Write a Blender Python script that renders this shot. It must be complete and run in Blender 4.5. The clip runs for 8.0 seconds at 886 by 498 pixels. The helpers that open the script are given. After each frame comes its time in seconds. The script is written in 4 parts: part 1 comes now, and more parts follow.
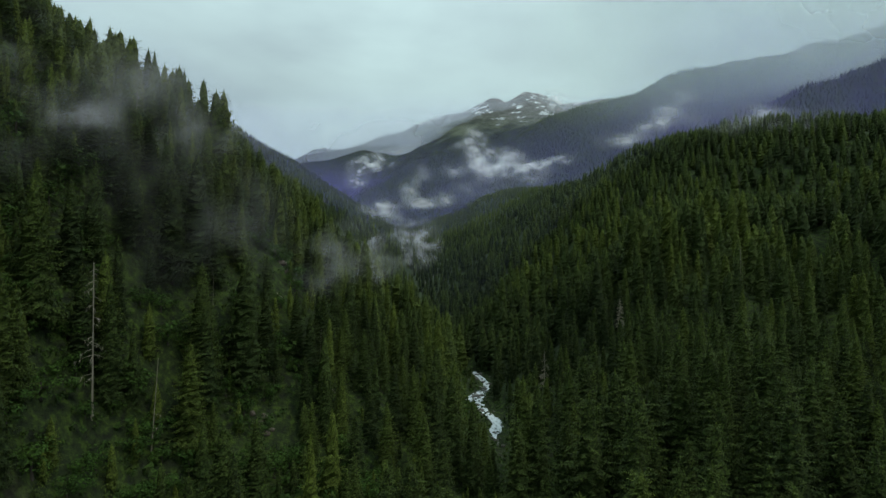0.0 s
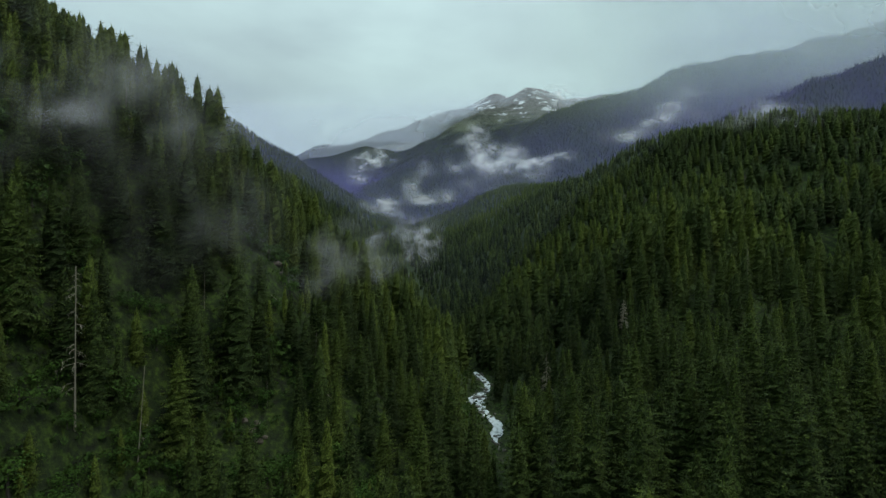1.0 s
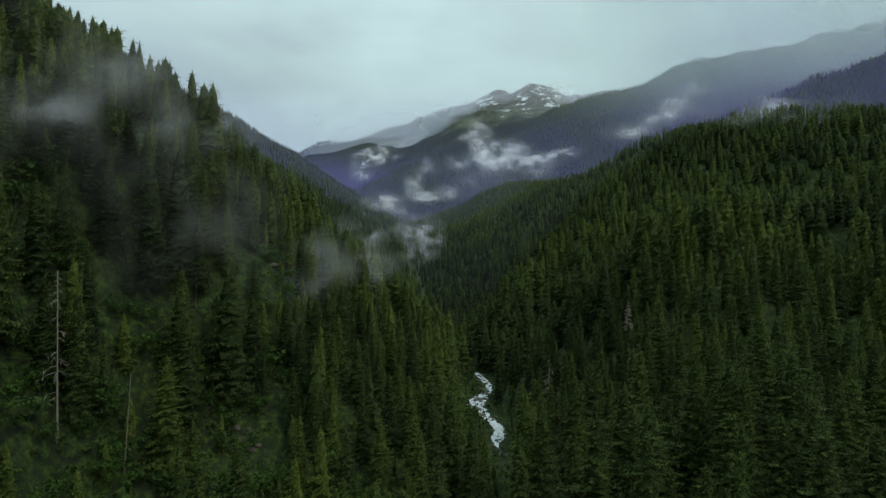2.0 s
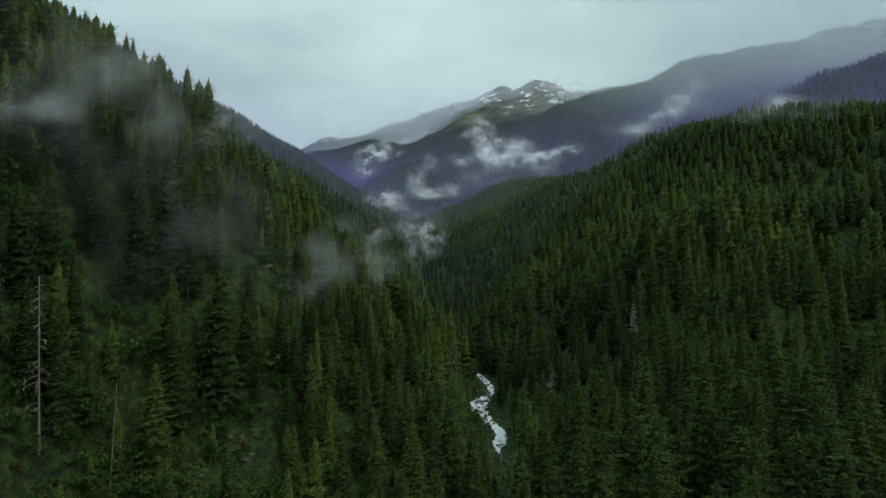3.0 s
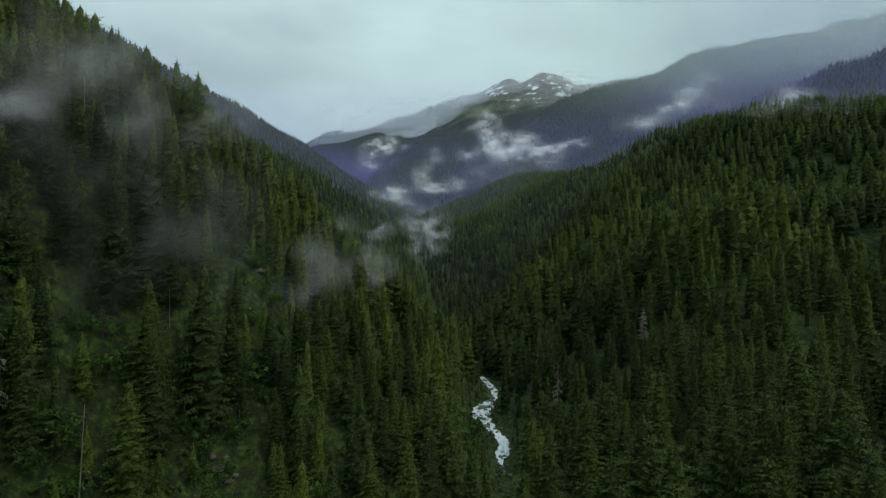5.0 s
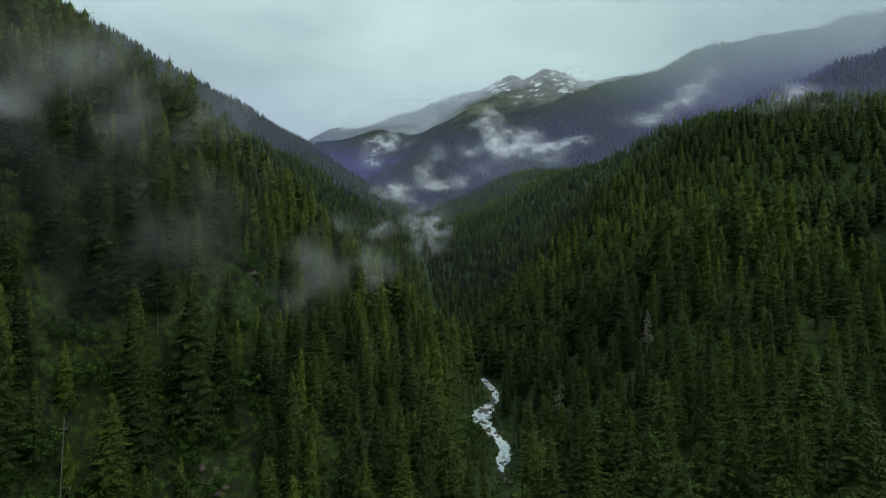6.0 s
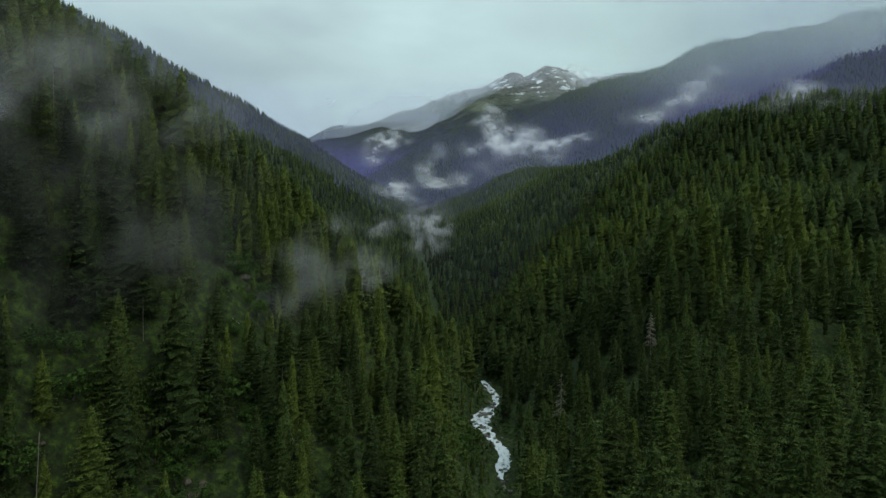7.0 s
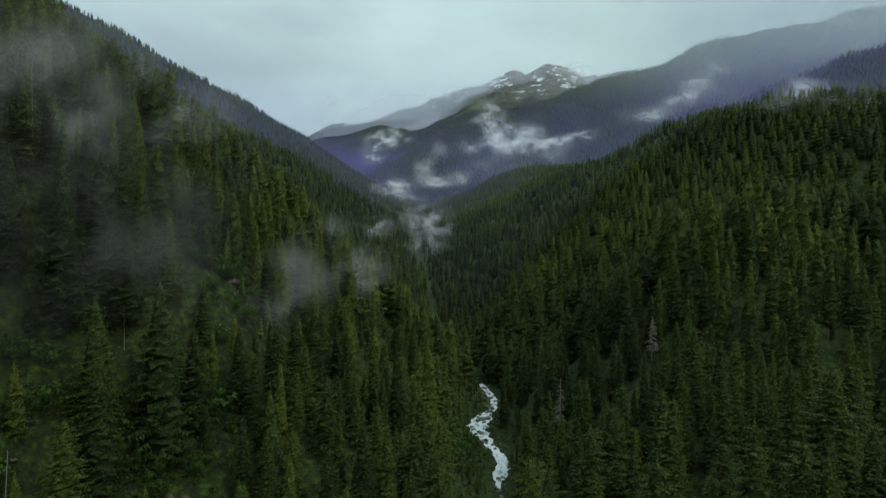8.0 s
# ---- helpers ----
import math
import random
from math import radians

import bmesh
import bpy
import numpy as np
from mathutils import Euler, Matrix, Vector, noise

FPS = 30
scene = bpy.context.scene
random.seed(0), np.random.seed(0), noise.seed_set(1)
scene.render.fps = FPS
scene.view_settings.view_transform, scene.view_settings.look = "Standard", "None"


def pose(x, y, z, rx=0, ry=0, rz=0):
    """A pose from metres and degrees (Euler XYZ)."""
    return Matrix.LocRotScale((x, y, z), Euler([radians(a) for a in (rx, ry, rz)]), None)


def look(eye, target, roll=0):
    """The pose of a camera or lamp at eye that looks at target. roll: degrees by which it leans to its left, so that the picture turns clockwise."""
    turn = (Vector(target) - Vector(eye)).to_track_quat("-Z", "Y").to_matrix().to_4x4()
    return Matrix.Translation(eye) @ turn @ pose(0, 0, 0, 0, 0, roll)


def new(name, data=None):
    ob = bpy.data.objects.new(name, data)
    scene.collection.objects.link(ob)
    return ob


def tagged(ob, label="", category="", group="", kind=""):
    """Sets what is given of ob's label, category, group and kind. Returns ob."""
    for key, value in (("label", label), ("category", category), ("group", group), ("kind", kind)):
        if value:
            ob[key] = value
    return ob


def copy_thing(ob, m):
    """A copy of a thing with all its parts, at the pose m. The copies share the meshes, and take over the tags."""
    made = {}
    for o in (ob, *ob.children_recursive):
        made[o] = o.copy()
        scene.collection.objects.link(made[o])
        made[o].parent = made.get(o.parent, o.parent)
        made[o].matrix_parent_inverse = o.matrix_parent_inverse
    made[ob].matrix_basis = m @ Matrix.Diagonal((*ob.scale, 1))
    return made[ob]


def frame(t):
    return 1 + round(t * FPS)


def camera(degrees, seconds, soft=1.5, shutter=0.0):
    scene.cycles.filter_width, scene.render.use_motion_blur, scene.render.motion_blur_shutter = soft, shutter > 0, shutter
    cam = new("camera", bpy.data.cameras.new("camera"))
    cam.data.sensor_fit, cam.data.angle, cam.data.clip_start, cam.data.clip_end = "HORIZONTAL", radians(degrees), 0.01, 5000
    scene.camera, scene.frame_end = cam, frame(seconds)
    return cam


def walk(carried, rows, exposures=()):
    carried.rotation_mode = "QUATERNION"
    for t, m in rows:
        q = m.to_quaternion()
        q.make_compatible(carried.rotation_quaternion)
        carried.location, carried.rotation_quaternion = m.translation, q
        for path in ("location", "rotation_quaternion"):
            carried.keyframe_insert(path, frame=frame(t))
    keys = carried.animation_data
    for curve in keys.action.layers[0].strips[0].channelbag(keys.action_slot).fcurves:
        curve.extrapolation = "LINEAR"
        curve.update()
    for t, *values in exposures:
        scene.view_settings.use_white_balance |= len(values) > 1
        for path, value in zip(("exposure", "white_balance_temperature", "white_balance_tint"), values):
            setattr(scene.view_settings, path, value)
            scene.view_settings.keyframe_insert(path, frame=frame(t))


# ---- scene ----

# ---------------------------------------------------------------- camera
# seconds, x, y, z, pitch, yaw, roll: a drone that climbs slowly up a wooded valley
cam = camera(78.0, 8.0, soft=1.5)
PATH = [
    (0.0, -0.01, -0.05, 67.66, 1.02, 0.01, 0.02),
    (0.5, 0.45, 2.44, 68.40, 0.80, 0.11, -0.02),
    (1.0, 0.92, 4.86, 69.15, 0.60, 0.23, -0.03),
    (1.5, 1.37, 7.25, 69.92, 0.41, 0.36, -0.00),
    (3.0, 2.68, 14.26, 72.24, -0.14, 0.84, 0.13),
    (3.5, 3.10, 16.57, 73.02, -0.31, 1.01, 0.18),
    (4.0, 3.52, 18.89, 73.79, -0.49, 1.17, 0.22),
    (4.5, 3.95, 21.22, 74.56, -0.66, 1.33, 0.25),
    (6.0, 5.31, 28.32, 76.79, -1.15, 1.74, 0.27),
    (6.5, 5.82, 30.73, 77.51, -1.29, 1.83, 0.26),
    (7.0, 6.38, 33.17, 78.20, -1.42, 1.91, 0.25),
    (7.5, 7.00, 35.63, 78.87, -1.53, 1.95, 0.24),
    (8.0, 7.68, 38.11, 79.53, -1.61, 1.96, 0.25),
]


def along(t, x, y, z, pitch, yaw, roll):
    p, a = radians(pitch), radians(yaw)
    way = Vector((-math.sin(a) * math.cos(p), math.cos(a) * math.cos(p), math.sin(p)))
    return t, look((x, y, z), Vector((x, y, z)) + way, roll)


walk(cam, [along(*row) for row in PATH], [(0.0, 0.0), (8.0, 0.0)])

# ---------------------------------------------------------------- sky and sun
scene.cycles.transparent_max_bounces = 24  # veils of mist lie one behind the other
SUN_UP, SUN_ROUND = 55.0, 125.0
world = bpy.data.worlds.new("overcast_sky")
scene.world = world
world.use_nodes = True
wn, wl = world.node_tree.nodes, world.node_tree.links
wn.clear()
w_out, w_back = wn.new("ShaderNodeOutputWorld"), wn.new("ShaderNodeBackground")
w_sky, w_mix = wn.new("ShaderNodeTexSky"), wn.new("ShaderNodeMix")
w_sky.sky_type, w_sky.sun_disc = "NISHITA", False
w_sky.sun_elevation, w_sky.sun_rotation = radians(SUN_UP), radians(SUN_ROUND)
w_coord, w_map = wn.new("ShaderNodeTexCoord"), wn.new("ShaderNodeMapping")
w_map.inputs["Scale"].default_value = (1.0, 1.0, 2.6)
w_noise, w_ramp = wn.new("ShaderNodeTexNoise"), wn.new("ShaderNodeValToRGB")
w_noise.inputs["Scale"].default_value, w_noise.inputs["Detail"].default_value = 2.3, 6.0
w_noise.inputs["Roughness"].default_value = 0.48
w_ramp.color_ramp.elements[0].position, w_ramp.color_ramp.elements[1].position = 0.36, 0.62
w_ramp.color_ramp.elements[0].color = (3.8, 5.0, 5.25, 1)
w_ramp.color_ramp.elements[1].color = (5.1, 6.85, 6.9, 1)
w_mix.data_type = "RGBA"
w_mix.inputs["Factor"].default_value = 0.93
wl.new(w_coord.outputs["Generated"], w_map.inputs["Vector"])
wl.new(w_map.outputs["Vector"], w_noise.inputs["Vector"])
wl.new(w_noise.outputs["Fac"], w_ramp.inputs["Fac"])
wl.new(w_sky.outputs["Color"], w_mix.inputs["A"])
# an overcast sky is brightest overhead
w_sep, w_up, w_gain = wn.new("ShaderNodeSeparateXYZ"), wn.new("ShaderNodeMapRange"), wn.new("ShaderNodeVectorMath")
w_up.inputs["From Min"].default_value, w_up.inputs["From Max"].default_value = 0.25, 1.0
w_up.inputs["To Min"].default_value, w_up.inputs["To Max"].default_value = 1.0, 2.2
w_gain.operation = "SCALE"
wl.new(w_coord.outputs["Generated"], w_sep.inputs["Vector"])
wl.new(w_sep.outputs["Z"], w_up.inputs["Value"])
wl.new(w_ramp.outputs["Color"], w_gain.inputs[0])
wl.new(w_up.outputs["Result"], w_gain.inputs["Scale"])
wl.new(w_gain.outputs["Vector"], w_mix.inputs["B"])
wl.new(w_mix.outputs["Result"], w_back.inputs["Color"])
w_back.inputs["Strength"].default_value = 0.1
wl.new(w_back.outputs["Background"], w_out.inputs["Surface"])

sun = new("sun", bpy.data.lights.new("sun", "SUN"))
sun.data.energy, sun.data.angle, sun.data.color = 1.1, radians(22), (1.0, 0.96, 0.86)
sun.rotation_euler = Euler((radians(90 - SUN_UP), 0, radians(180 - SUN_ROUND)))

# ---------------------------------------------------------------- materials


def material(name, roughness=0.85):
    m = bpy.data.materials.new(name)
    m.use_nodes = True
    b = m.node_tree.nodes["Principled BSDF"]
    b.inputs["Roughness"].default_value = roughness
    b.inputs["Specular IOR Level"].default_value = 0.25
    return m, m.node_tree.nodes, m.node_tree.links, b


def noise_node(nodes, links, scale, detail=4.0, rough=0.55, stretch=None, coords="Object"):
    c, n = nodes.new("ShaderNodeTexCoord"), nodes.new("ShaderNodeTexNoise")
    n.inputs["Scale"].default_value, n.inputs["Detail"].default_value = scale, detail
    n.inputs["Roughness"].default_value = rough
    if stretch:
        p = nodes.new("ShaderNodeMapping")
        p.inputs["Scale"].default_value = stretch
        links.new(c.outputs[coords], p.inputs["Vector"])
        links.new(p.outputs["Vector"], n.inputs["Vector"])
    else:
        links.new(c.outputs[coords], n.inputs["Vector"])
    return n.outputs["Fac"]


def ramp(nodes, links, fac, *stops):
    r = nodes.new("ShaderNodeValToRGB")
    while len(r.color_ramp.elements) < len(stops):
        r.color_ramp.elements.new(0.5)
    for e, (p, c) in zip(r.color_ramp.elements, stops):
        e.position, e.color = p, (*c, 1)
    links.new(fac, r.inputs["Fac"])
    return r.outputs["Color"]


def mixed(nodes, links, fac, a, b, blend="MIX"):
    m = nodes.new("ShaderNodeMix")
    m.data_type, m.blend_type = "RGBA", blend
    for socket, value in (("Factor", fac), ("A", a), ("B", b)):
        if isinstance(value, (int, float)):
            m.inputs[socket].default_value = value
        elif isinstance(value, tuple):
            m.inputs[socket].default_value = (*value, 1)
        else:
            links.new(value, m.inputs[socket])
    return m.outputs["Result"]


def math_node(nodes, links, kind, a, b=0.0, c=None):
    m = nodes.new("ShaderNodeMath")
    m.operation = kind
    for socket, value in zip(m.inputs, (a, b) if c is None else (a, b, c)):
        if isinstance(value, (int, float)):
            socket.default_value = value
        else:
            links.new(value, socket)
    return m.outputs[0]


def between(nodes, links, value, low, high):
    r = nodes.new("ShaderNodeMapRange")
    r.interpolation_type = "SMOOTHSTEP"
    r.inputs["From Min"].default_value, r.inputs["From Max"].default_value = low, high
    links.new(value, r.inputs["Value"])
    return r.outputs["Result"]


def bumped(nodes, links, b, height, strength, distance):
    u = nodes.new("ShaderNodeBump")
    u.inputs["Strength"].default_value, u.inputs["Distance"].default_value = strength, distance
    links.new(height, u.inputs["Height"])
    links.new(u.outputs["Normal"], b.inputs["Normal"])


def foliage(name, dark, mid, light, single):
    """Needles or leaves. Each tree has a tint of its own; single: the tree is an object by itself."""
    m, n, l, b = material(name, 0.75)
    b.inputs["Specular IOR Level"].default_value = 0.18
    if single:
        tint = math_node(n, l, "MULTIPLY_ADD", n.new("ShaderNodeObjectInfo").outputs["Random"], 0.68, 0.05)
    else:
        a = n.new("ShaderNodeAttribute")
        a.attribute_name = "tint"
        tint = a.outputs["Fac"]
    base = ramp(n, l, tint, (0.0, dark), (0.5, mid), (1.0, light))
    # paler new growth, plus lightness painted in towards each crown's top
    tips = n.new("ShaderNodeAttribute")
    tips.attribute_name = "fresh_lit"
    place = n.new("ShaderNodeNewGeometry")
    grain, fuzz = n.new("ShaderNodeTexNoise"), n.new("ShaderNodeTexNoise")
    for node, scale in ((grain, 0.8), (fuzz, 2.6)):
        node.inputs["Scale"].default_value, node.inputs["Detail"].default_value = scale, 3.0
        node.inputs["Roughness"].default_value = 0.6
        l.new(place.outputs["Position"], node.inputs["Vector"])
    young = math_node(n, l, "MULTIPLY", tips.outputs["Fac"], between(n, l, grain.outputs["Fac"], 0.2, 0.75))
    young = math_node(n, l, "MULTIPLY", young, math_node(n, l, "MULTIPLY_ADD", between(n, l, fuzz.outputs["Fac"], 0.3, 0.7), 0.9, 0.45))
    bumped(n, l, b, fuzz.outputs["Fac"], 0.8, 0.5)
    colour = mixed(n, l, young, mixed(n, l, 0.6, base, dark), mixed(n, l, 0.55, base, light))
    # gaps between needle clumps darkened in the colour, where the bump noise dips
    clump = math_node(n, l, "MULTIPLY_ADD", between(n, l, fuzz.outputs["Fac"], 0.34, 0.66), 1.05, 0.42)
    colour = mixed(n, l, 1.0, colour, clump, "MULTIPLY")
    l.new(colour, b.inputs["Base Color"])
    thin, both = n.new("ShaderNodeBsdfTranslucent"), n.new("ShaderNodeMixShader")
    both.inputs["Fac"].default_value = 0.14
    l.new(colour, thin.inputs["Color"])
    l.new(b.outputs[0], both.inputs[1])
    l.new(thin.outputs[0], both.inputs[2])
    l.new(both.outputs[0], n["Material Output"].inputs["Surface"])
    return m


def bark(name, a, c):
    m, n, l, b = material(name, 0.9)
    f = noise_node(n, l, 3.0, 5.0, 0.6, (1, 1, 0.25))
    l.new(ramp(n, l, f, (0.3, a), (0.7, c)), b.inputs["Base Color"])
    bumped(n, l, b, f, 0.6, 0.1)
    return m


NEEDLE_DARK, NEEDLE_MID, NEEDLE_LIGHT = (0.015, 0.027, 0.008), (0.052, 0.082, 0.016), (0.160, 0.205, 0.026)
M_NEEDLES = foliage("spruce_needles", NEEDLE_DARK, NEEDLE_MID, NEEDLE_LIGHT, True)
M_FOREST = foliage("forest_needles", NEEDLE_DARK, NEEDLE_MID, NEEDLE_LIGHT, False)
M_LEAVES = foliage("shrub_leaves", (0.022, 0.052, 0.008), (0.04, 0.085, 0.012), (0.08, 0.14, 0.02), True)
M_UNDER = foliage("undergrowth_leaves", (0.014, 0.032, 0.006), (0.03, 0.06, 0.01), (0.06, 0.105, 0.015), False)
M_BARK = bark("spruce_bark", (0.028, 0.025, 0.020), (0.075, 0.065, 0.052))
M_DEAD = bark("weathered_dead_wood", (0.12, 0.105, 0.08), (0.30, 0.27, 0.215))


def ground_material():
    m, n, l, b = material("mountain_ground", 0.95)
    pos = n.new("ShaderNodeNewGeometry")
    sep = n.new("ShaderNodeSeparateXYZ")
    l.new(pos.outputs["Position"], sep.inputs["Vector"])
    nrm = n.new("ShaderNodeSeparateXYZ")
    l.new(pos.outputs["Normal"], nrm.inputs["Vector"])
    fine, broad, huge = noise_node(n, l, 0.55, 6.0, 0.7), noise_node(n, l, 0.03, 5.0), noise_node(n, l, 0.006, 6.0, 0.6)
    floor = ramp(n, l, fine, (0.38, (0.010, 0.013, 0.006)), (0.52, (0.022, 0.036, 0.008)), (0.66, (0.055, 0.088, 0.012)))
    soil = ramp(n, l, fine, (0.3, (0.03, 0.026, 0.018)), (0.7, (0.09, 0.078, 0.055)))
    low = mixed(n, l, between(n, l, broad, 0.6, 0.72), floor, soil)
    alp = ramp(n, l, huge, (0.35, (0.05, 0.058, 0.04)), (0.62, (0.12, 0.14, 0.075)))
    rock = ramp(n, l, broad, (0.3, (0.12, 0.115, 0.12)), (0.7, (0.26, 0.25, 0.25)))
    edge = math_node(n, l, "MULTIPLY_ADD", huge, 420.0, sep.outputs["Z"])
    high = mixed(n, l, between(n, l, edge, 1180.0, 1420.0), alp, rock)
    col = mixed(n, l, between(n, l, edge, 1070.0, 1200.0), low, high)
    snow = math_node(n, l, "MULTIPLY", between(n, l, noise_node(n, l, 0.014, 6.0, 0.65), 0.55, 0.60), between(n, l, edge, 1220.0, 1340.0))
    col = mixed(n, l, snow, col, (0.82, 0.85, 0.88))
    l.new(col, b.inputs["Base Color"])
    crag = noise_node(n, l, 0.012, 8.0, 0.68)
    relief = math_node(n, l, "MULTIPLY", crag, math_node(n, l, "MULTIPLY", between(n, l, sep.outputs["Z"], 350.0, 900.0), 90.0))
    bumped(n, l, b, math_node(n, l, "MULTIPLY_ADD", fine, 0.8, relief), 0.9, 1.0)
    return m


def water_material():
    m, n, l, b = material("white_water", 0.12)
    f = noise_node(n, l, 0.55, 7.0, 0.7, (1.0, 0.45, 1.0))
    foam = between(n, l, f, 0.34, 0.52)
    l.new(mixed(n, l, foam, (0.05, 0.07, 0.065), (0.56, 0.60, 0.63)), b.inputs["Base Color"])
    l.new(math_node(n, l, "MULTIPLY_ADD", foam, 0.6, 0.1), b.inputs["Roughness"])
    bumped(n, l, b, f, 1.0, 0.5)
    return m


def rock_material(name, roughness, dark, pale):
    m, n, l, b = material(name, roughness)
    f = noise_node(n, l, 1.5, 6.0, 0.65)
    l.new(ramp(n, l, f, (0.3, dark), (0.7, pale)), b.inputs["Base Color"])
    bumped(n, l, b, f, 0.7, 0.2)
    return m


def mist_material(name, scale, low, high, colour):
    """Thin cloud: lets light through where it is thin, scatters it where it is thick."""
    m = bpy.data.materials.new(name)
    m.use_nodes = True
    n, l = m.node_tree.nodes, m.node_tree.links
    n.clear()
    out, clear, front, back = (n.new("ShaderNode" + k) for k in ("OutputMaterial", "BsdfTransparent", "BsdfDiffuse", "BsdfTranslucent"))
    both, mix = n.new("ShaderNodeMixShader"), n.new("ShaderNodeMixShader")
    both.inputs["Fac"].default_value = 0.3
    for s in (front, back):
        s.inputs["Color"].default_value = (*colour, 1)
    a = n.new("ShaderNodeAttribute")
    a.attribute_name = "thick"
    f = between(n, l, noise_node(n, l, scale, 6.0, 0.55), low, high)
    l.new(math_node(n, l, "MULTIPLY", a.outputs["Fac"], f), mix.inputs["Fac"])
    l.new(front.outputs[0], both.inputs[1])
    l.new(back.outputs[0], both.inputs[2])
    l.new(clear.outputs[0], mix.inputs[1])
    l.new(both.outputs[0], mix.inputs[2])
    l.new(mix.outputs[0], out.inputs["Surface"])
    return m


M_GROUND, M_WATER = ground_material(), water_material()
M_ROCK = rock_material("wet_boulder", 0.6, (0.04, 0.04, 0.036), (0.16, 0.15, 0.13))
M_CRAG = rock_material("weathered_crag", 0.85, (0.045, 0.036, 0.028), (0.15, 0.125, 0.10))
M_MIST = mist_material("thin_mist", 0.07, 0.34, 0.76, (0.95, 0.93, 1.0))
M_CLOUD = mist_material("drifting_cloud", 0.021, 0.29, 0.73, (0.92, 0.92, 0.93))
# distance haze is put into the colour of these translucent sheets
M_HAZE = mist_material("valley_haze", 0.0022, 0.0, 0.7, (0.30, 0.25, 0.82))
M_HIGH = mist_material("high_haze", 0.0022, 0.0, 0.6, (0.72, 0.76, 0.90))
M_BASE = mist_material("cloud_base", 0.0022, 0.0, 0.6, (0.88, 0.96, 0.98))

# ---------------------------------------------------------------- lie of the land


def lattice(ix, iy, seed):
    h = np.sin(ix * 127.1 + iy * 311.7 + seed * 74.7) * 43758.5453
    return h - np.floor(h)


def value_noise(x, y, seed):
    ix, iy = np.floor(x), np.floor(y)
    fx, fy = x - ix, y - iy
    fx, fy = fx * fx * (3 - 2 * fx), fy * fy * (3 - 2 * fy)
    a, b = lattice(ix, iy, seed), lattice(ix + 1, iy, seed)
    c, d = lattice(ix, iy + 1, seed), lattice(ix + 1, iy + 1, seed)
    return a + (b - a) * fx + (c - a) * fy + (a - b - c + d) * fx * fy


def fbm(x, y, octaves, seed):
    total, amp = 0.0, 0.5
    for i in range(octaves):
        total = total + amp * (value_noise(x, y, seed + i) - 0.5)
        x, y, amp = x * 2.03 + 17.3, y * 2.03 - 9.1, amp * 0.5
    return total


def river_x(y):
    return sum(river_bend(np.asarray(y, float) + s) for s in (-6, -3, 0, 3, 6)) / 5


def river_bend(y):
    return np.interp(y, (-200, 120, 170, 195, 210, 219, 238, 247, 257, 273, 284, 300, 316, 335, 360, 450, 600, 800, 1100, 1500), (30, 30, 31, 24, 18, 22, 21.3, 17.3, 14, 16.6, 22, 24.2, 19.4, 13, -4, -12, -28, -55, -95, -130))


def river_z(y):
    return np.interp(y, (-200, 150, 300, 500, 800, 1450, 2200), (-6, 0, 0, 18, 55, 135, 190))


# height over the river by distance from it: the right bank at three places up the valley, and the left bank
RIGHT_D = (0, 6, 13, 33, 50, 97, 128, 180, 230, 290, 400, 700)
RIGHT_NEAR = (-1, 0, 3, 14, 20, 30, 44, 70, 95, 120, 160, 230)
RIGHT_MID = (-1, 0, 4, 17, 32, 68, 80, 88, 118, 135, 150, 190)
RIGHT_FAR = (-1, 0, 4, 18, 32, 68, 92, 120, 150, 166, 160, 150)
RIGHT_BEYOND = (-1, 0, 3, 8, 12, 25, 35, 58, 95, 130, 150, 160)
LEFT_D = (0, 6, 12, 36, 63, 76, 90, 105, 117, 160, 220, 300, 500, 700)
LEFT_FRONT = (-1, 0, 2, 3, 5, 9, 24, 58, 74, 118, 175, 240, 370, 450)
LEFT_NEAR = (-1, 0, 4, 21, 48, 62, 78, 92, 103, 136, 182, 245, 380, 460)
LEFT_FAR = (-1, 0, 3, 12, 24, 29, 36, 43, 48, 66, 90, 120, 190, 240)


# knolls and hollows: x, y, radius, lift
KNOLLS = ((48, 138, 42, 12), (70, 184, 24, 7), (150, 232, 36, -30), (-42, 144, 20, -8), (-30, 240, 30, 8), (160, 300, 30, 8), (-84, 137, 12, -8))


def smooth(v, low, high):
    v = np.clip((v - low) / (high - low), 0, 1)
    return v * v * (3 - 2 * v)


